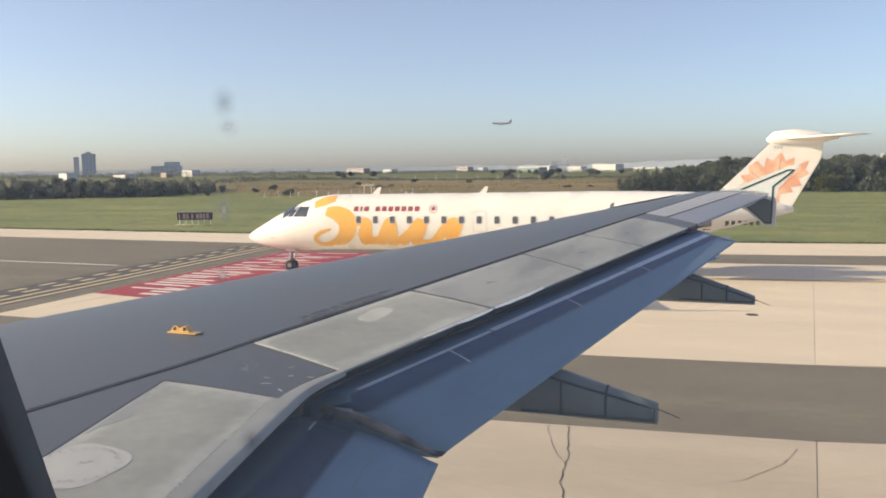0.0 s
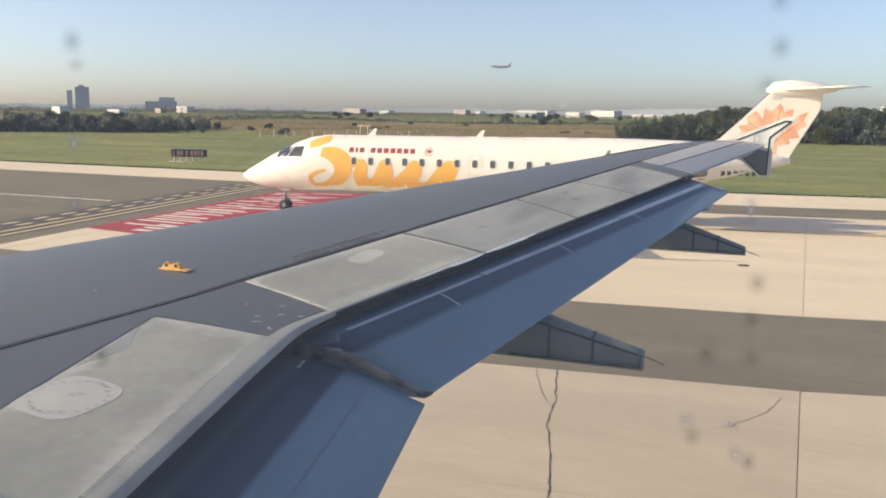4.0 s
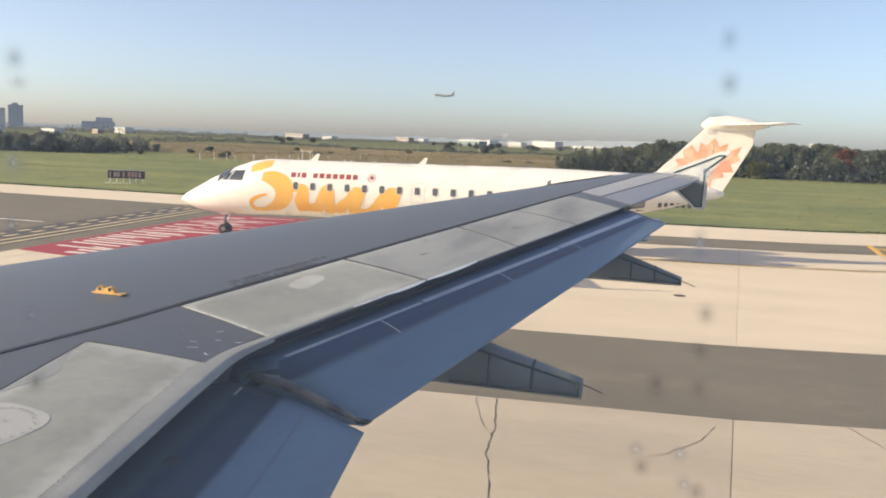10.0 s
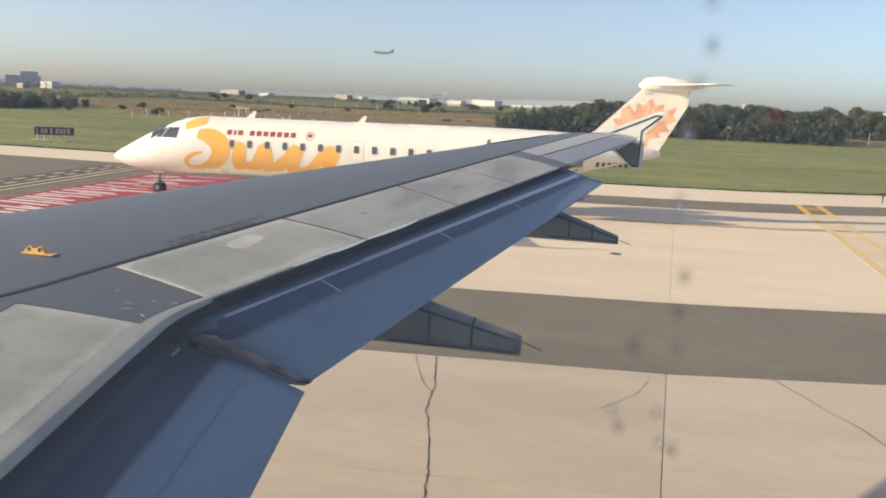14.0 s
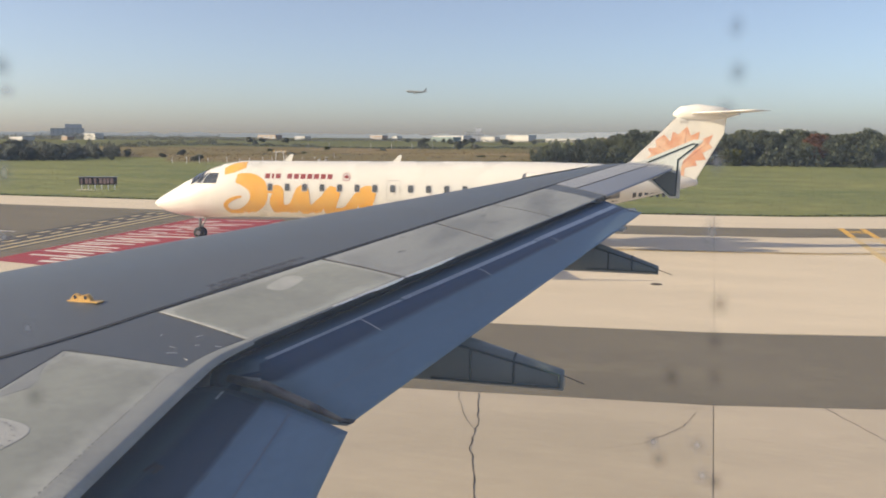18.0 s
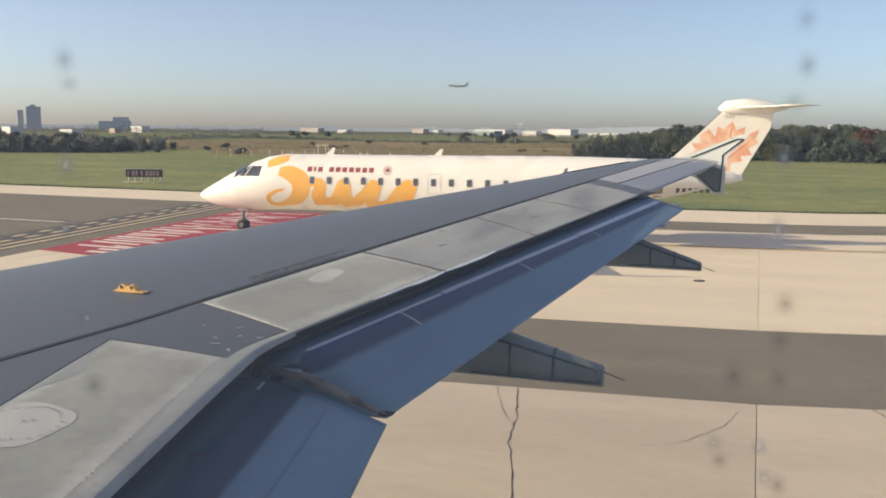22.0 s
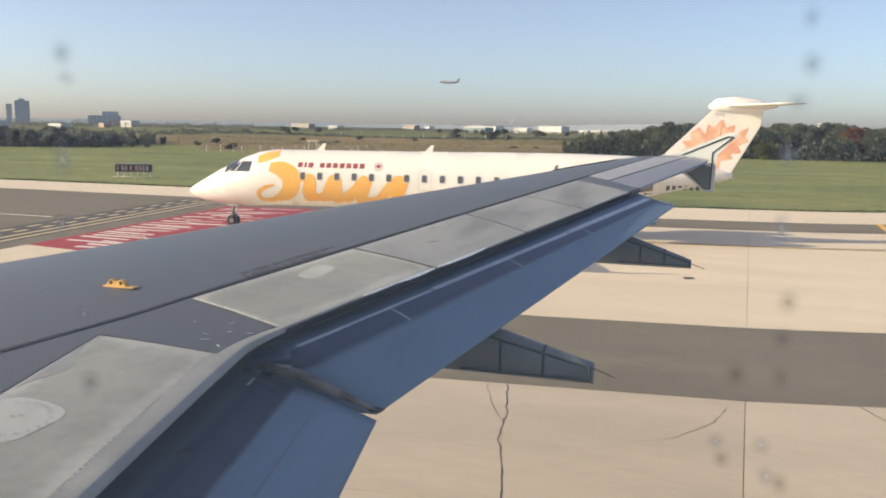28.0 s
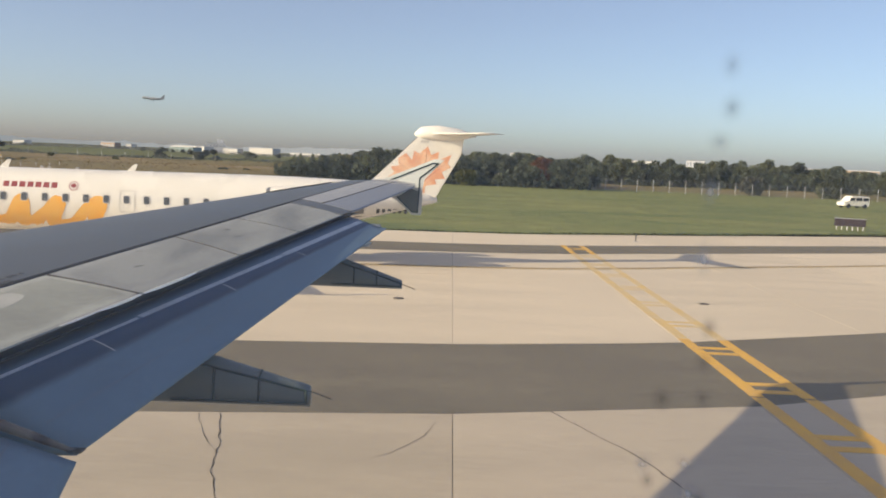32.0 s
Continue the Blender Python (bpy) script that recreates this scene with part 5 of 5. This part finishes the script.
    part("strut", tube([(x + 0.05, y, z + 0.25), (x + 0.5, y, zt)], 0.04, 8), JMETAL, leg)
    part("torque_link", tube([(x, y, z + 0.06), (x + 0.2, y, z + 0.22), (x + 0.03, y, z + 0.42)], 0.025, 6), JMETAL, leg)
    for dy in (-gap, gap):
        wh = part("wheel", tube([(x, y + dy - w / 2, z), (x, y + dy - w * 0.32, z), (x, y + dy + w * 0.32, z), (x, y + dy + w / 2, z)], [r * 0.8, r, r, r * 0.8], 24), TYRE, leg, "black tyre", True)
        part("hub", tube([(x, y + dy - w / 2 - 0.012, z), (x, y + dy + w / 2 + 0.012, z)], r * 0.42, 14), JMETAL, wh)


gear(2.02, 0, 0.25, 0.14, 1.5, 0.17)
gear(13.9, -1.6, 0.37, 0.24, 1.6, 0.24)
gear(13.9, 1.6, 0.37, 0.24, 1.6, 0.24)
part("gear_door", boxed(1.85, 2.3, -0.26, -0.24, 1.22, 1.42, 0.006), WHITE, jet)


# ---- trees, buildings and the far skyline ----
def leaves(*args, **kw):
    """Leaf surface that also lets light through."""
    m = material(*args, **kw)
    n, l = m.node_tree.nodes, m.node_tree.links
    tr, mx = n.new("ShaderNodeBsdfTranslucent"), n.new("ShaderNodeMixShader")
    mx.inputs["Fac"].default_value = 0.45
    l.new(n["Principled BSDF"].inputs["Base Color"].links[0].from_socket, tr.inputs["Color"])
    l.new(n["Principled BSDF"].outputs[0], mx.inputs[1])
    l.new(tr.outputs[0], mx.inputs[2])
    l.new(mx.outputs[0], n["Material Output"].inputs["Surface"])
    return m


# dark green and olive are paled to paint in some haze
LEAFS = [leaves("leaves_dark_green", (0.172, 0.194, 0.130), 0.8, 0.0, 0.35, 0.5, rand=0.25, spec=0.2), leaves("leaves_olive", (0.205, 0.222, 0.125), 0.8, 0.0, 0.35, 0.5, rand=0.25, spec=0.2),
         leaves("leaves_rust", (0.26, 0.12, 0.07), 0.8, 0.0, 0.3, 0.5, spec=0.2), leaves("leaves_yellow_green", (0.20, 0.205, 0.06), 0.8, 0.0, 0.3, 0.5, spec=0.2), leaves("leaves_silver", (0.20, 0.20, 0.15), 0.8, 0.0, 0.3, 0.5, spec=0.2)]
# belt leaves greyed further, distance haze put into the colour
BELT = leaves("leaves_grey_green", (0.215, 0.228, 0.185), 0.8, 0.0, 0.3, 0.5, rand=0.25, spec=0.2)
BARK = material("bark", (0.07, 0.055, 0.042), 0.9, 0.0, 0.2, 3.0)


def crown_mesh(seed, n, rx, rz, base, leaf):
    """Many small leaf clumps in a lumpy crown with gaps, built from a seeded cloud of points."""
    rng = np.random.default_rng(seed)
    lobes = [(rng.uniform(-0.55, 0.55) * rx, rng.uniform(-0.55, 0.55) * rx, base + rz * (0.25 + 1.35 * k / 9) + rng.uniform(-0.2, 0.2), rx * rng.uniform(0.40, 0.62)) for k in range(10)]
    verts, faces = [], []
    for i in range(n):
        lx, ly, lz, lr = lobes[int(rng.integers(len(lobes)))]
        v = rng.normal(size=3)
        v /= np.linalg.norm(v)
        r = lr * rng.uniform(0.55, 1.05)
        p = np.array((lx, ly, lz)) + v * r * (1, 1, 0.8)
        a, b = rng.normal(size=3), rng.normal(size=3)
        a /= np.linalg.norm(a)
        b -= a * (a @ b)
        b /= np.linalg.norm(b)
        s = leaf * rng.uniform(0.6, 1.3)
        k = len(verts)
        verts += [tuple(p + a * s), tuple(p + b * s * 0.6), tuple(p - a * s * 0.8), tuple(p - b * s * 0.6)]
        faces.append((k, k + 1, k + 2, k + 3))
    me = bpy.data.meshes.new("crown")
    me.from_pydata(verts, [], faces)
    return me


def trunk_bm(h, r, seed):
    random.seed(seed)
    bm = tube([(0, 0, -0.2), (0.05, 0, h * 0.4), (0.0, 0.08, h * 0.75), (0.08, 0.0, h)], [r, r * 0.75, r * 0.45, r * 0.12], 8)
    for i in range(5):
        a = 2 * math.pi * i / 5 + random.random()
        z = h * random.uniform(0.3, 0.6)
        b2 = tube([(0, 0, z), (math.cos(a) * h * 0.15, math.sin(a) * h * 0.15, z + h * 0.15), (math.cos(a) * h * 0.26, math.sin(a) * h * 0.26, z + h * 0.34)], [r * 0.4, r * 0.25, r * 0.06], 6)
        me = bpy.data.meshes.new("limb")
        b2.to_mesh(me)
        b2.free()
        bm.from_mesh(me)
        bpy.data.meshes.remove(me)
    return bm


kinds = []
for s in range(6):
    rx, rz, base = (2.6, 2.6, 1.2) if s < 4 else (2.4, 1.3, 0.2)
    t = thing("tree" if s < 4 else "bush", "dense dark green broadleaf tree at the field's edge" if s < 4 else "low rounded green bush in the scrub", "tree" if s < 4 else "bush", "trees along the field" if s < 4 else "bushes in the scrub", at=(300 + 8 * s, 230, 0))
    part("trunk", trunk_bm(5.0 if s < 4 else 1.6, 0.16, s), BARK, t)
    me = crown_mesh(s, 3000, rx, rz, base, 0.25)
    part_mesh("crown", me, LEAFS[0], t)
    kinds.append(t)


def plant(i, x, y, sc, rot, leaf=None, label=""):
    t = copy_thing(kinds[i], pose(x, y, land_z(x, y) + 0.05, 0, 0, rot))
    t.scale = (sc * random.uniform(0.9, 1.2), sc * random.uniform(0.9, 1.2), sc)
    if leaf is not None:
        for c in t.children:
            if c.name.startswith("crown"):
                c.material_slots[0].link = "OBJECT"
                c.material_slots[0].material = leaf
    if label:
        t["label"] = label
    return t


def polar(az, d):
    return d * math.sin(radians(az)), d * math.cos(radians(az))


random.seed(21)
# wood on the right: three ragged rows
for row, (d, sc) in enumerate(((181, 0.80), (187, 0.92), (195, 1.02), (206, 1.12))):
    az = -10.8 + row * 0.3
    while az < 33:
        edge_k = 0.55 if az < -8.5 else (0.75 if az < -6 else 1.0)
        far_k = 1.0 if az < 9 else 1.28
        x, y = polar(az, (d + random.uniform(-5, 5)) * far_k)
        u = random.random()
        m, lab = (LEAFS[1], "olive green broadleaf tree at the field's edge") if u < 0.3 else (None, "")
        plant(random.randrange(4), x, y, sc * edge_k * random.uniform(0.8, 1.15) * (1.0 if az < 9 else 1.05), random.uniform(0, 360), m, lab)
        az += random.uniform(0.62, 1.05)
x, y = polar(6.1, 180)
plant(1, x, y, 1.0, 40, LEAFS[2], "rust-red autumn tree among green trees")
x, y = polar(0.8, 172)
plant(4, x, y, 1.0, 10, LEAFS[3], "yellow-green bush in front of the wood")
x, y = polar(18.8, 200)
plant(4, x, y, 1.3, 10, LEAFS[4], "pale silver-leaved bush by the fence")
x, y = polar(23.5, 205)
plant(5, x, y, 1.4, 70, LEAFS[1], "olive bush by the fence")
# belt of trees on the left, lower and farther
for d, sc in ((188, 0.52), (200, 0.58), (216, 0.64)):
    az = -54.0
    while az < -37.6 + (d - 188) * 0.03:
        k = 1.0 - 0.4 * step(-43, -37.5, az)
        x, y = polar(az, d + random.uniform(-6, 6))
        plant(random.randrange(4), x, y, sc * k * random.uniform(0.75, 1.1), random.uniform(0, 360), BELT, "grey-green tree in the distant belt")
        az += random.uniform(0.7, 1.3)
# scattered bushes in the scrub
for i in range(18):
    x, y = polar(random.uniform(-36, -10), random.uniform(165, 320))
    plant(4 + i % 2, x, y, random.uniform(0.25, 0.5), random.uniform(0, 360), BELT if i % 2 else LEAFS[1])
for i in range(30):
    x, y = polar(random.uniform(-30, -2), random.uniform(420, 900))
    plant(4 + i % 2, x, y, random.uniform(0.8, 1.4), random.uniform(0, 360), BELT)
for t in kinds:
    for c in list(t.children):
        bpy.data.objects.remove(c)
    bpy.data.objects.remove(t)

# rough tufts along the lawn and through the scrub, too many to count
VERGE = leaves("verge_tufts", (0.125, 0.140, 0.055), 0.95, 0.0, 0.4, 0.3, spec=0.1)
LAWNT = leaves("lawn_tufts", (0.245, 0.245, 0.090), 0.95, 0.0, 0.4, 0.15, spec=0.1)
DRYT = leaves("dry_grass_tufts", (0.36, 0.26, 0.135), 0.95, 0.0, 0.4, 0.06, spec=0.1)


def tufts(name, label, n, where, h, mat, seed):
    rng = np.random.default_rng(seed)
    verts, faces = [], []
    for i in range(n):
        x, y = where(rng)
        z = land_z(x, y) + 0.04 + (0.27 * math.sin(math.pi * min(1, max(0, (y - 60) / 90))) if y < lawn_far(x) else scrub_lift(x, y))
        s, a = h * rng.uniform(0.4, 1.3), rng.uniform(0, math.pi)
        dx, dy = math.cos(a) * s * 0.9, math.sin(a) * s * 0.9
        lx, ly = rng.uniform(-0.3, 0.3, 2) * s
        k = len(verts)
        verts += [(x - dx, y - dy, z), (x + dx, y + dy, z), (x + dx * 0.6 + lx, y + dy * 0.6 + ly, z + s), (x + lx, y + ly, z + s * 0.7), (x - dx * 0.7 + lx, y - dy * 0.7 + ly, z + s * 1.1)]
        faces.append((k, k + 1, k + 2, k + 3, k + 4))
    me = bpy.data.meshes.new(name)
    me.from_pydata(verts, [], faces)
    return tagged(part_mesh(name, me, mat), label, "grass", kind="stuff")


def edge_spot(r):
    x = r.uniform(-90, 70)
    return x, turned(x, Y_GRASS) + abs(r.normal(0, 0.35)) + 0.1


def lawn_spot(r):
    while True:
        x, y = r.uniform(-130, 75), 52.5 + 122 * r.uniform(0, 1) ** 1.3
        if turned(x, Y_GRASS) + 0.8 < y < lawn_far(x):
            return x, y


tufts("verge_grass", "uneven tufts of grass along the pavement edge", 9000, edge_spot, 0.07, VERGE, 5)
tufts("lawn_grass", "coarse green and yellowish tufts across the mown field", 40000, lawn_spot, 0.045, LAWNT, 15)
def dry_spot(r):
    while True:
        x, y = polar(r.uniform(-44, -5), 140 + 170 * r.uniform(0, 1) ** 1.1)
        if y > lawn_far(x) + 1:
            return x, y


tufts("dry_grass", "tall dry brown grass in the scrub", 9000, dry_spot, 0.15, DRYT, 8)


# distant woods and hedges, too many trees to count
def far_woods(name, label, n, where, mat, seed, h, size):
    rng = np.random.default_rng(seed)
    verts, faces = [], []
    for i in range(n):
        az, d = where(rng)
        x, y = polar(az, d)
        top = h * (0.7 + 0.9 * noise.noise(Vector((az * 1.7, d * 0.004, seed))) + 0.35 * noise.noise(Vector((az * 6.0, d * 0.01, seed))))
        if az > -31.5 and d > 300:
            top *= 0.45
        z = land_z(x, y) + max(0.4, top) * rng.uniform(0.05, 1.0)
        a, b = rng.normal(size=3), rng.normal(size=3)
        a /= np.linalg.norm(a)
        b -= a * (a @ b)
        b /= np.linalg.norm(b)
        s = size * rng.uniform(0.5, 1.2)
        p = np.array((x, y, z))
        k = len(verts)
        verts += [tuple(p + a * s), tuple(p + b * s * 0.7), tuple(p - a * s * 0.8), tuple(p - b * s * 0.7)]
        faces.append((k, k + 1, k + 2, k + 3))
    me = bpy.data.meshes.new(name)
    me.from_pydata(verts, [], faces)
    return tagged(part_mesh(name, me, mat), label, "woods", kind="stuff")


# far leaves carry the most haze in their pale grey
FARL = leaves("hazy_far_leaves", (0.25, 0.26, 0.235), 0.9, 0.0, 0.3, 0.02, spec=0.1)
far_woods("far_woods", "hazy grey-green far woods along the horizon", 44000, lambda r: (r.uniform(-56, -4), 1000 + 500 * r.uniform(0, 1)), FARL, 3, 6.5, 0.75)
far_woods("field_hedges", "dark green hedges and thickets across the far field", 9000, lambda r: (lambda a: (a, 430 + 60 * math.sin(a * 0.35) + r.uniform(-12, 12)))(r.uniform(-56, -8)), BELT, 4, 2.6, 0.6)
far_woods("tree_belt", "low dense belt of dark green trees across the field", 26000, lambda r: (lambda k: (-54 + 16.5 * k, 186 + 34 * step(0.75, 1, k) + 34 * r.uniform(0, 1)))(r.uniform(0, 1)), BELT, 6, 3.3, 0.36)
far_woods("wood_underbrush", "dense green undergrowth along the edge of the wood", 34000, lambda r: (lambda a: (a, (178 if a < 9 else 232) + r.uniform(-5, 14)))(r.uniform(-11.5, 32)), LEAFS[0], 9, 4.6, 0.42)

# approach light posts and a white lattice frame in the scrub
def marker_post(x, y, h):
    t = thing("marker_post", "thin white marker post standing in the scrub", "post", "white posts in the field", at=(x, y, land_z(x, y)))
    part("post", tube([(0, 0, -0.2), (0, 0, h)], 0.05, 8), POSTW, t)
    part("cap", tube([(0, 0, h), (0, 0, h + 0.12)], [0.11, 0.08], 8), POSTW, t)


random.seed(5)
for i in range(14):
    x, y = polar(-34.5 + 0.8 * i + random.uniform(-0.2, 0.2), 160 + 2.2 * i)
    marker_post(x, y, random.uniform(0.7, 1.3))
for i in range(9):
    x, y = polar(-26 + 1.35 * i, 330)
    marker_post(x, y, 2.2)
x, y = polar(-27.8, 172)
fr = thing("light_frame", "white tubular approach light frame in the scrub", "light frame", at=(x, y, land_z(x, y)))
for dx in (-1.0, 1.0):
    part("leg", tube([(dx, 0, -0.2), (dx * 0.7, 0, 2.1)], 0.07, 8), POSTW, fr)
part("crossbar", tube([(-1.4, 0, 2.1), (1.4, 0, 2.1)], 0.08, 8), POSTW, fr)
for dx in (-1.2, -0.4, 0.4, 1.2):
    part("lamp", tube([(dx, 0, 2.15), (dx, -0.1, 2.4)], [0.1, 0.16], 10), YELLOWM, fr)
x, y = polar(3.05, 176)
m = thing("mast", "slim white mast with a black band at the field's edge", "mast", at=(x, y, land_z(x, y)))
part("lower_pole", tube([(0, 0, -0.2), (0, 0, 1.0)], 0.1, 10), POSTW, m)
part("middle_pole", tube([(0, 0, 1.0), (0, 0, 2.3)], 0.06, 10), DARK, m)
part("head", tube([(0, 0, 2.3), (0, 0, 2.75)], 0.1, 10), POSTW, m)

# perimeter fence on the right
fn = thing("perimeter_fence", "grey chain-link perimeter fence on thin posts", "fence")
WIRE = material("chain_link_wire", (0.30, 0.31, 0.31), 0.6, 0.4, 0.1, 3.0)
fp = [polar(9 + 1.0 * i, 178 + 1.2 * i) for i in range(22)]
for (x, y), (x2, y2) in zip(fp, fp[1:]):
    part("fence_post", tube([(x, y, -0.2), (x, y, 2.6)], 0.06, 6), STEEL, fn)
    for z in (0.3, 0.75, 1.2, 1.65, 2.1, 2.5):
        part("wire", tube([(x, y, z), (x2, y2, z)], 0.022, 4), WIRE, fn)

# white van on the perimeter road
road = tagged(patch("service_road", CONC, "pale service road beyond the grass", "road", 40, 140, lambda x: 128 + (x - 40) * 0.28, lambda x: 133 + (x - 40) * 0.28, lambda x, y, k: 0.12, 20, 1), kind="structure")
van = thing("van", "white van standing on the perimeter road", "van")
van.matrix_basis = pose(63, 137, 0.12, 0, 0, 15)
part("body", prism([(-2.3, 0.35), (-2.35, 0.9), (-1.5, 1.05), (-0.9, 1.85), (2.3, 1.85), (2.4, 0.35)], 1, -0.9, 0.9, 0.08), WHITE, van)
for x0, x1 in ((-1.25, -0.4), (-0.2, 0.9), (1.1, 2.1)):
    part("window", boxed(x0, x1, -0.915, -0.9, 1.15, 1.65, 0.0), JGLASS, van)
for x in (-1.5, 1.5):
    for sg in (-1, 1):
        part("wheel", tube([(x, sg * 0.75, 0.34), (x, sg * 0.92, 0.34)], 0.34, 18), TYRE, van)

# far buildings; tower concrete and window glass paled to paint in haze
BW = material("white_cladding", (0.60, 0.59, 0.57), 0.6, 0.0, 0.05, 0.1)
BT = material("teal_cladding", (0.22, 0.30, 0.30), 0.6, 0.0, 0.08, 0.1)
BG = material("tower_concrete_haze_tint", (0.56, 0.58, 0.63), 0.7, 0.0, 0.06, 0.05)
BB = material("tan_brick", (0.40, 0.31, 0.25), 0.8, 0.0, 0.08, 0.1)
BWIN = material("window_glass_haze_tint", (0.36, 0.39, 0.44), 0.3, 0.0, 0.1, 0.2)


def building(az, d, w, h, dep, mat, label, floors=0, bays=0, name="building"):
    x, y = polar(az, d)
    t = thing(name, label, "building", "far buildings")
    t.matrix_basis = pose(x, y, land_z(x, y) - 0.5, 0, 0, -az if mat is BG else min(-az, -14))
    part("wall", boxed(-w / 2, w / 2, 0, dep, 0, h), mat, t)
    part("roof", boxed(-w / 2 - 0.3, w / 2 + 0.3, -0.3, dep + 0.3, h, h + max(0.5, h * 0.03)), BG if mat is not BG else STEEL, t)
    for f in range(floors):
        for b in range(bays):
            x0 = -w / 2 + w * (b + 0.2) / bays
            z0 = h * (f + 0.3) / floors
            part("window", boxed(x0, x0 + w * 0.6 / bays, -0.12, 0.0, z0, z0 + h * 0.45 / floors), BWIN, t)
    return t


tw = building(-44.9, 1800, 25, 42, 20, BG, "grey high-rise tower block on the hazy horizon", 9, 4, "tower_block")
part("roof_plant", boxed(-6, 4, 4, 12, 42, 47), BG, tw)
building(-45.6, 1850, 10, 36, 16, BG, "narrow grey tower beside the high-rise", 8, 2, "tower_block")
b2 = building(-40.4, 1700, 56, 18, 20, BG, "grey stepped office block on the horizon", 5, 7, "office_block")
part("upper_block", boxed(-4, 24, 2, 16, 18, 26), BG, b2)
building(-46.4, 900, 14, 6, 12, BW, "small white flat-roofed building beyond the tree belt")
building(-43.2, 900, 20, 4.5, 12, BW, "long low white building beyond the tree belt", 1, 8)
building(-40.6, 950, 9, 4, 8, BB, "small tan brick building beyond the tree belt")
building(-39.2, 1100, 20, 7, 12, BW, "white shed on the far side of the field")
for az, w, h, mat, lab in ((-28.6, 34, 7, BB, "tan low brick buildings on the horizon"), (-26.5, 18, 5, BW, "small white building on the horizon"), (-21.6, 22, 7, BB, "tan brick building on the horizon"), (-20.4, 9, 6, BW, "small white house on the horizon")):
    building(az, 1300, w, h + 1, 14, mat, lab, 1, 4)
building(-16.9, 1150, 46, 7.5, 24, BW, "long white hangar with a flat roof", 0, 0, "hangar")
building(-17.3, 1050, 30, 6.5, 20, BT, "teal-clad low shed before the hangar", 0, 0, "shed")
hq = building(-15.2, 1250, 26, 14, 18, BG, "grey terminal block with a control cab", 2, 6, "terminal_block")
part("control_cab", boxed(2, 10, 4, 12, 14, 20), BG, hq)
building(-14.3, 1150, 20, 6.5, 16, BW, "white flat-roofed hangar on the field", 0, 0, "hangar")
building(-12.4, 1150, 33, 9, 24, BW, "square white hangar beside low sheds", 0, 0, "hangar")
building(-9.6, 1200, 44, 5, 16, BW, "long low white shed on the far field", 0, 0, "shed")
building(-7.0, 1250, 16, 6, 12, BB, "low tan shed on the far field", 0, 0, "shed")
x, y = polar(-5.2, 1150)
dm = thing("dome_hangar", "white arched fabric dome on the far field", "hangar")
dm.matrix_basis = pose(x, y, 0, 0, 0, 5)
part("dome", loft([[(k * 26 - 13, 12 * math.cos(a), 9 * math.sin(a)) for a in (math.pi * i / 14 for i in range(15))] for k in (0, 0.25, 0.5, 0.75, 1)], False, True), BW, dm, "", True)
for az, w, h, mat in ((4.5, 26, 14, BW), (12.0, 40, 13, BW), (15.5, 20, 15, BG), (22.5, 50, 12, BW), (25.0, 34, 12, BB), (27.5, 44, 12, BW), (30, 30, 13, BW)):
    building(az, 1000, w, h, 18, mat, "pale flat-roofed building beyond the wood", 2, 6)

# far skyline out at the horizon, haze painted in as pale glowing colour
HAZE = bpy.data.materials.new("distance_painted_haze")
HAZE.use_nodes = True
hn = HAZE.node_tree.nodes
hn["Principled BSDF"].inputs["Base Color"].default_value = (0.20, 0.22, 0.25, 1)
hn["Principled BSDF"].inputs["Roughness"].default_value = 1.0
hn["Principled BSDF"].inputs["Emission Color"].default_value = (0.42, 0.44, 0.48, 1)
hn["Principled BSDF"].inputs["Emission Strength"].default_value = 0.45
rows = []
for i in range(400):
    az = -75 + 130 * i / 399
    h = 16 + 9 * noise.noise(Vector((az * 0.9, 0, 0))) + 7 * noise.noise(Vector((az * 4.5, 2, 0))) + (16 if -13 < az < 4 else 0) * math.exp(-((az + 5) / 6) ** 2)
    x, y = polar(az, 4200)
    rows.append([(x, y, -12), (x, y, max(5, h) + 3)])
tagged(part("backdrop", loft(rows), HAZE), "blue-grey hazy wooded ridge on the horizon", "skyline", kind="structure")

# airliner on its approach
fl = thing("distant_airliner", "small grey airliner low in the sky with its wheels down", "airliner")
AIRG = material("hazy_grey_paint", (0.36, 0.38, 0.40), 0.5, 0.0, 0.05, 0.2)
fx, fy = polar(-19.0, 1500)
fl.matrix_basis = pose(fx, fy, 1500 * math.tan(radians(2.95)) + EYE, 0, 3, 20)
part("fuselage", tube([(-17, 0, -0.6), (-16, 0, -0.2), (-13.5, 0, 0), (8, 0, 0), (14, 0, 0.8), (18, 0, 1.4)], [0.3, 1.2, 2.0, 2.0, 1.2, 0.2], 16), AIRG, fl, "", True)
for sg in (-1, 1):
    part("wing", prism([(-4, sg * 1.5), (4.5, sg * 17), (6, sg * 17), (3, sg * 1.5)], 2, -0.9, -0.5), AIRG, fl)
    part("engine", tube([(-4.5, sg * 5.8, -2), (-1.5, sg * 5.8, -1.9)], 1.1, 12), AIRG, fl)
    part("tailplane", prism([(13.5, sg * 0.5), (17, sg * 6), (18.3, sg * 6), (17, sg * 0.5)], 2, 1.2, 1.5), AIRG, fl)
    part("wheel_leg", tube([(1, sg * 3, -1), (1, sg * 3, -4)], 0.35, 8), DARK, fl)
part("tail_fin", prism([(11.5, 1.5), (16, 7.5), (18, 7.5), (17, 1.5)], 1, -0.25, 0.25), AIRG, fl)
part("nose_leg", tube([(-12, 0, -1.5), (-12, 0, -3.8)], 0.3, 8), DARK, fl)
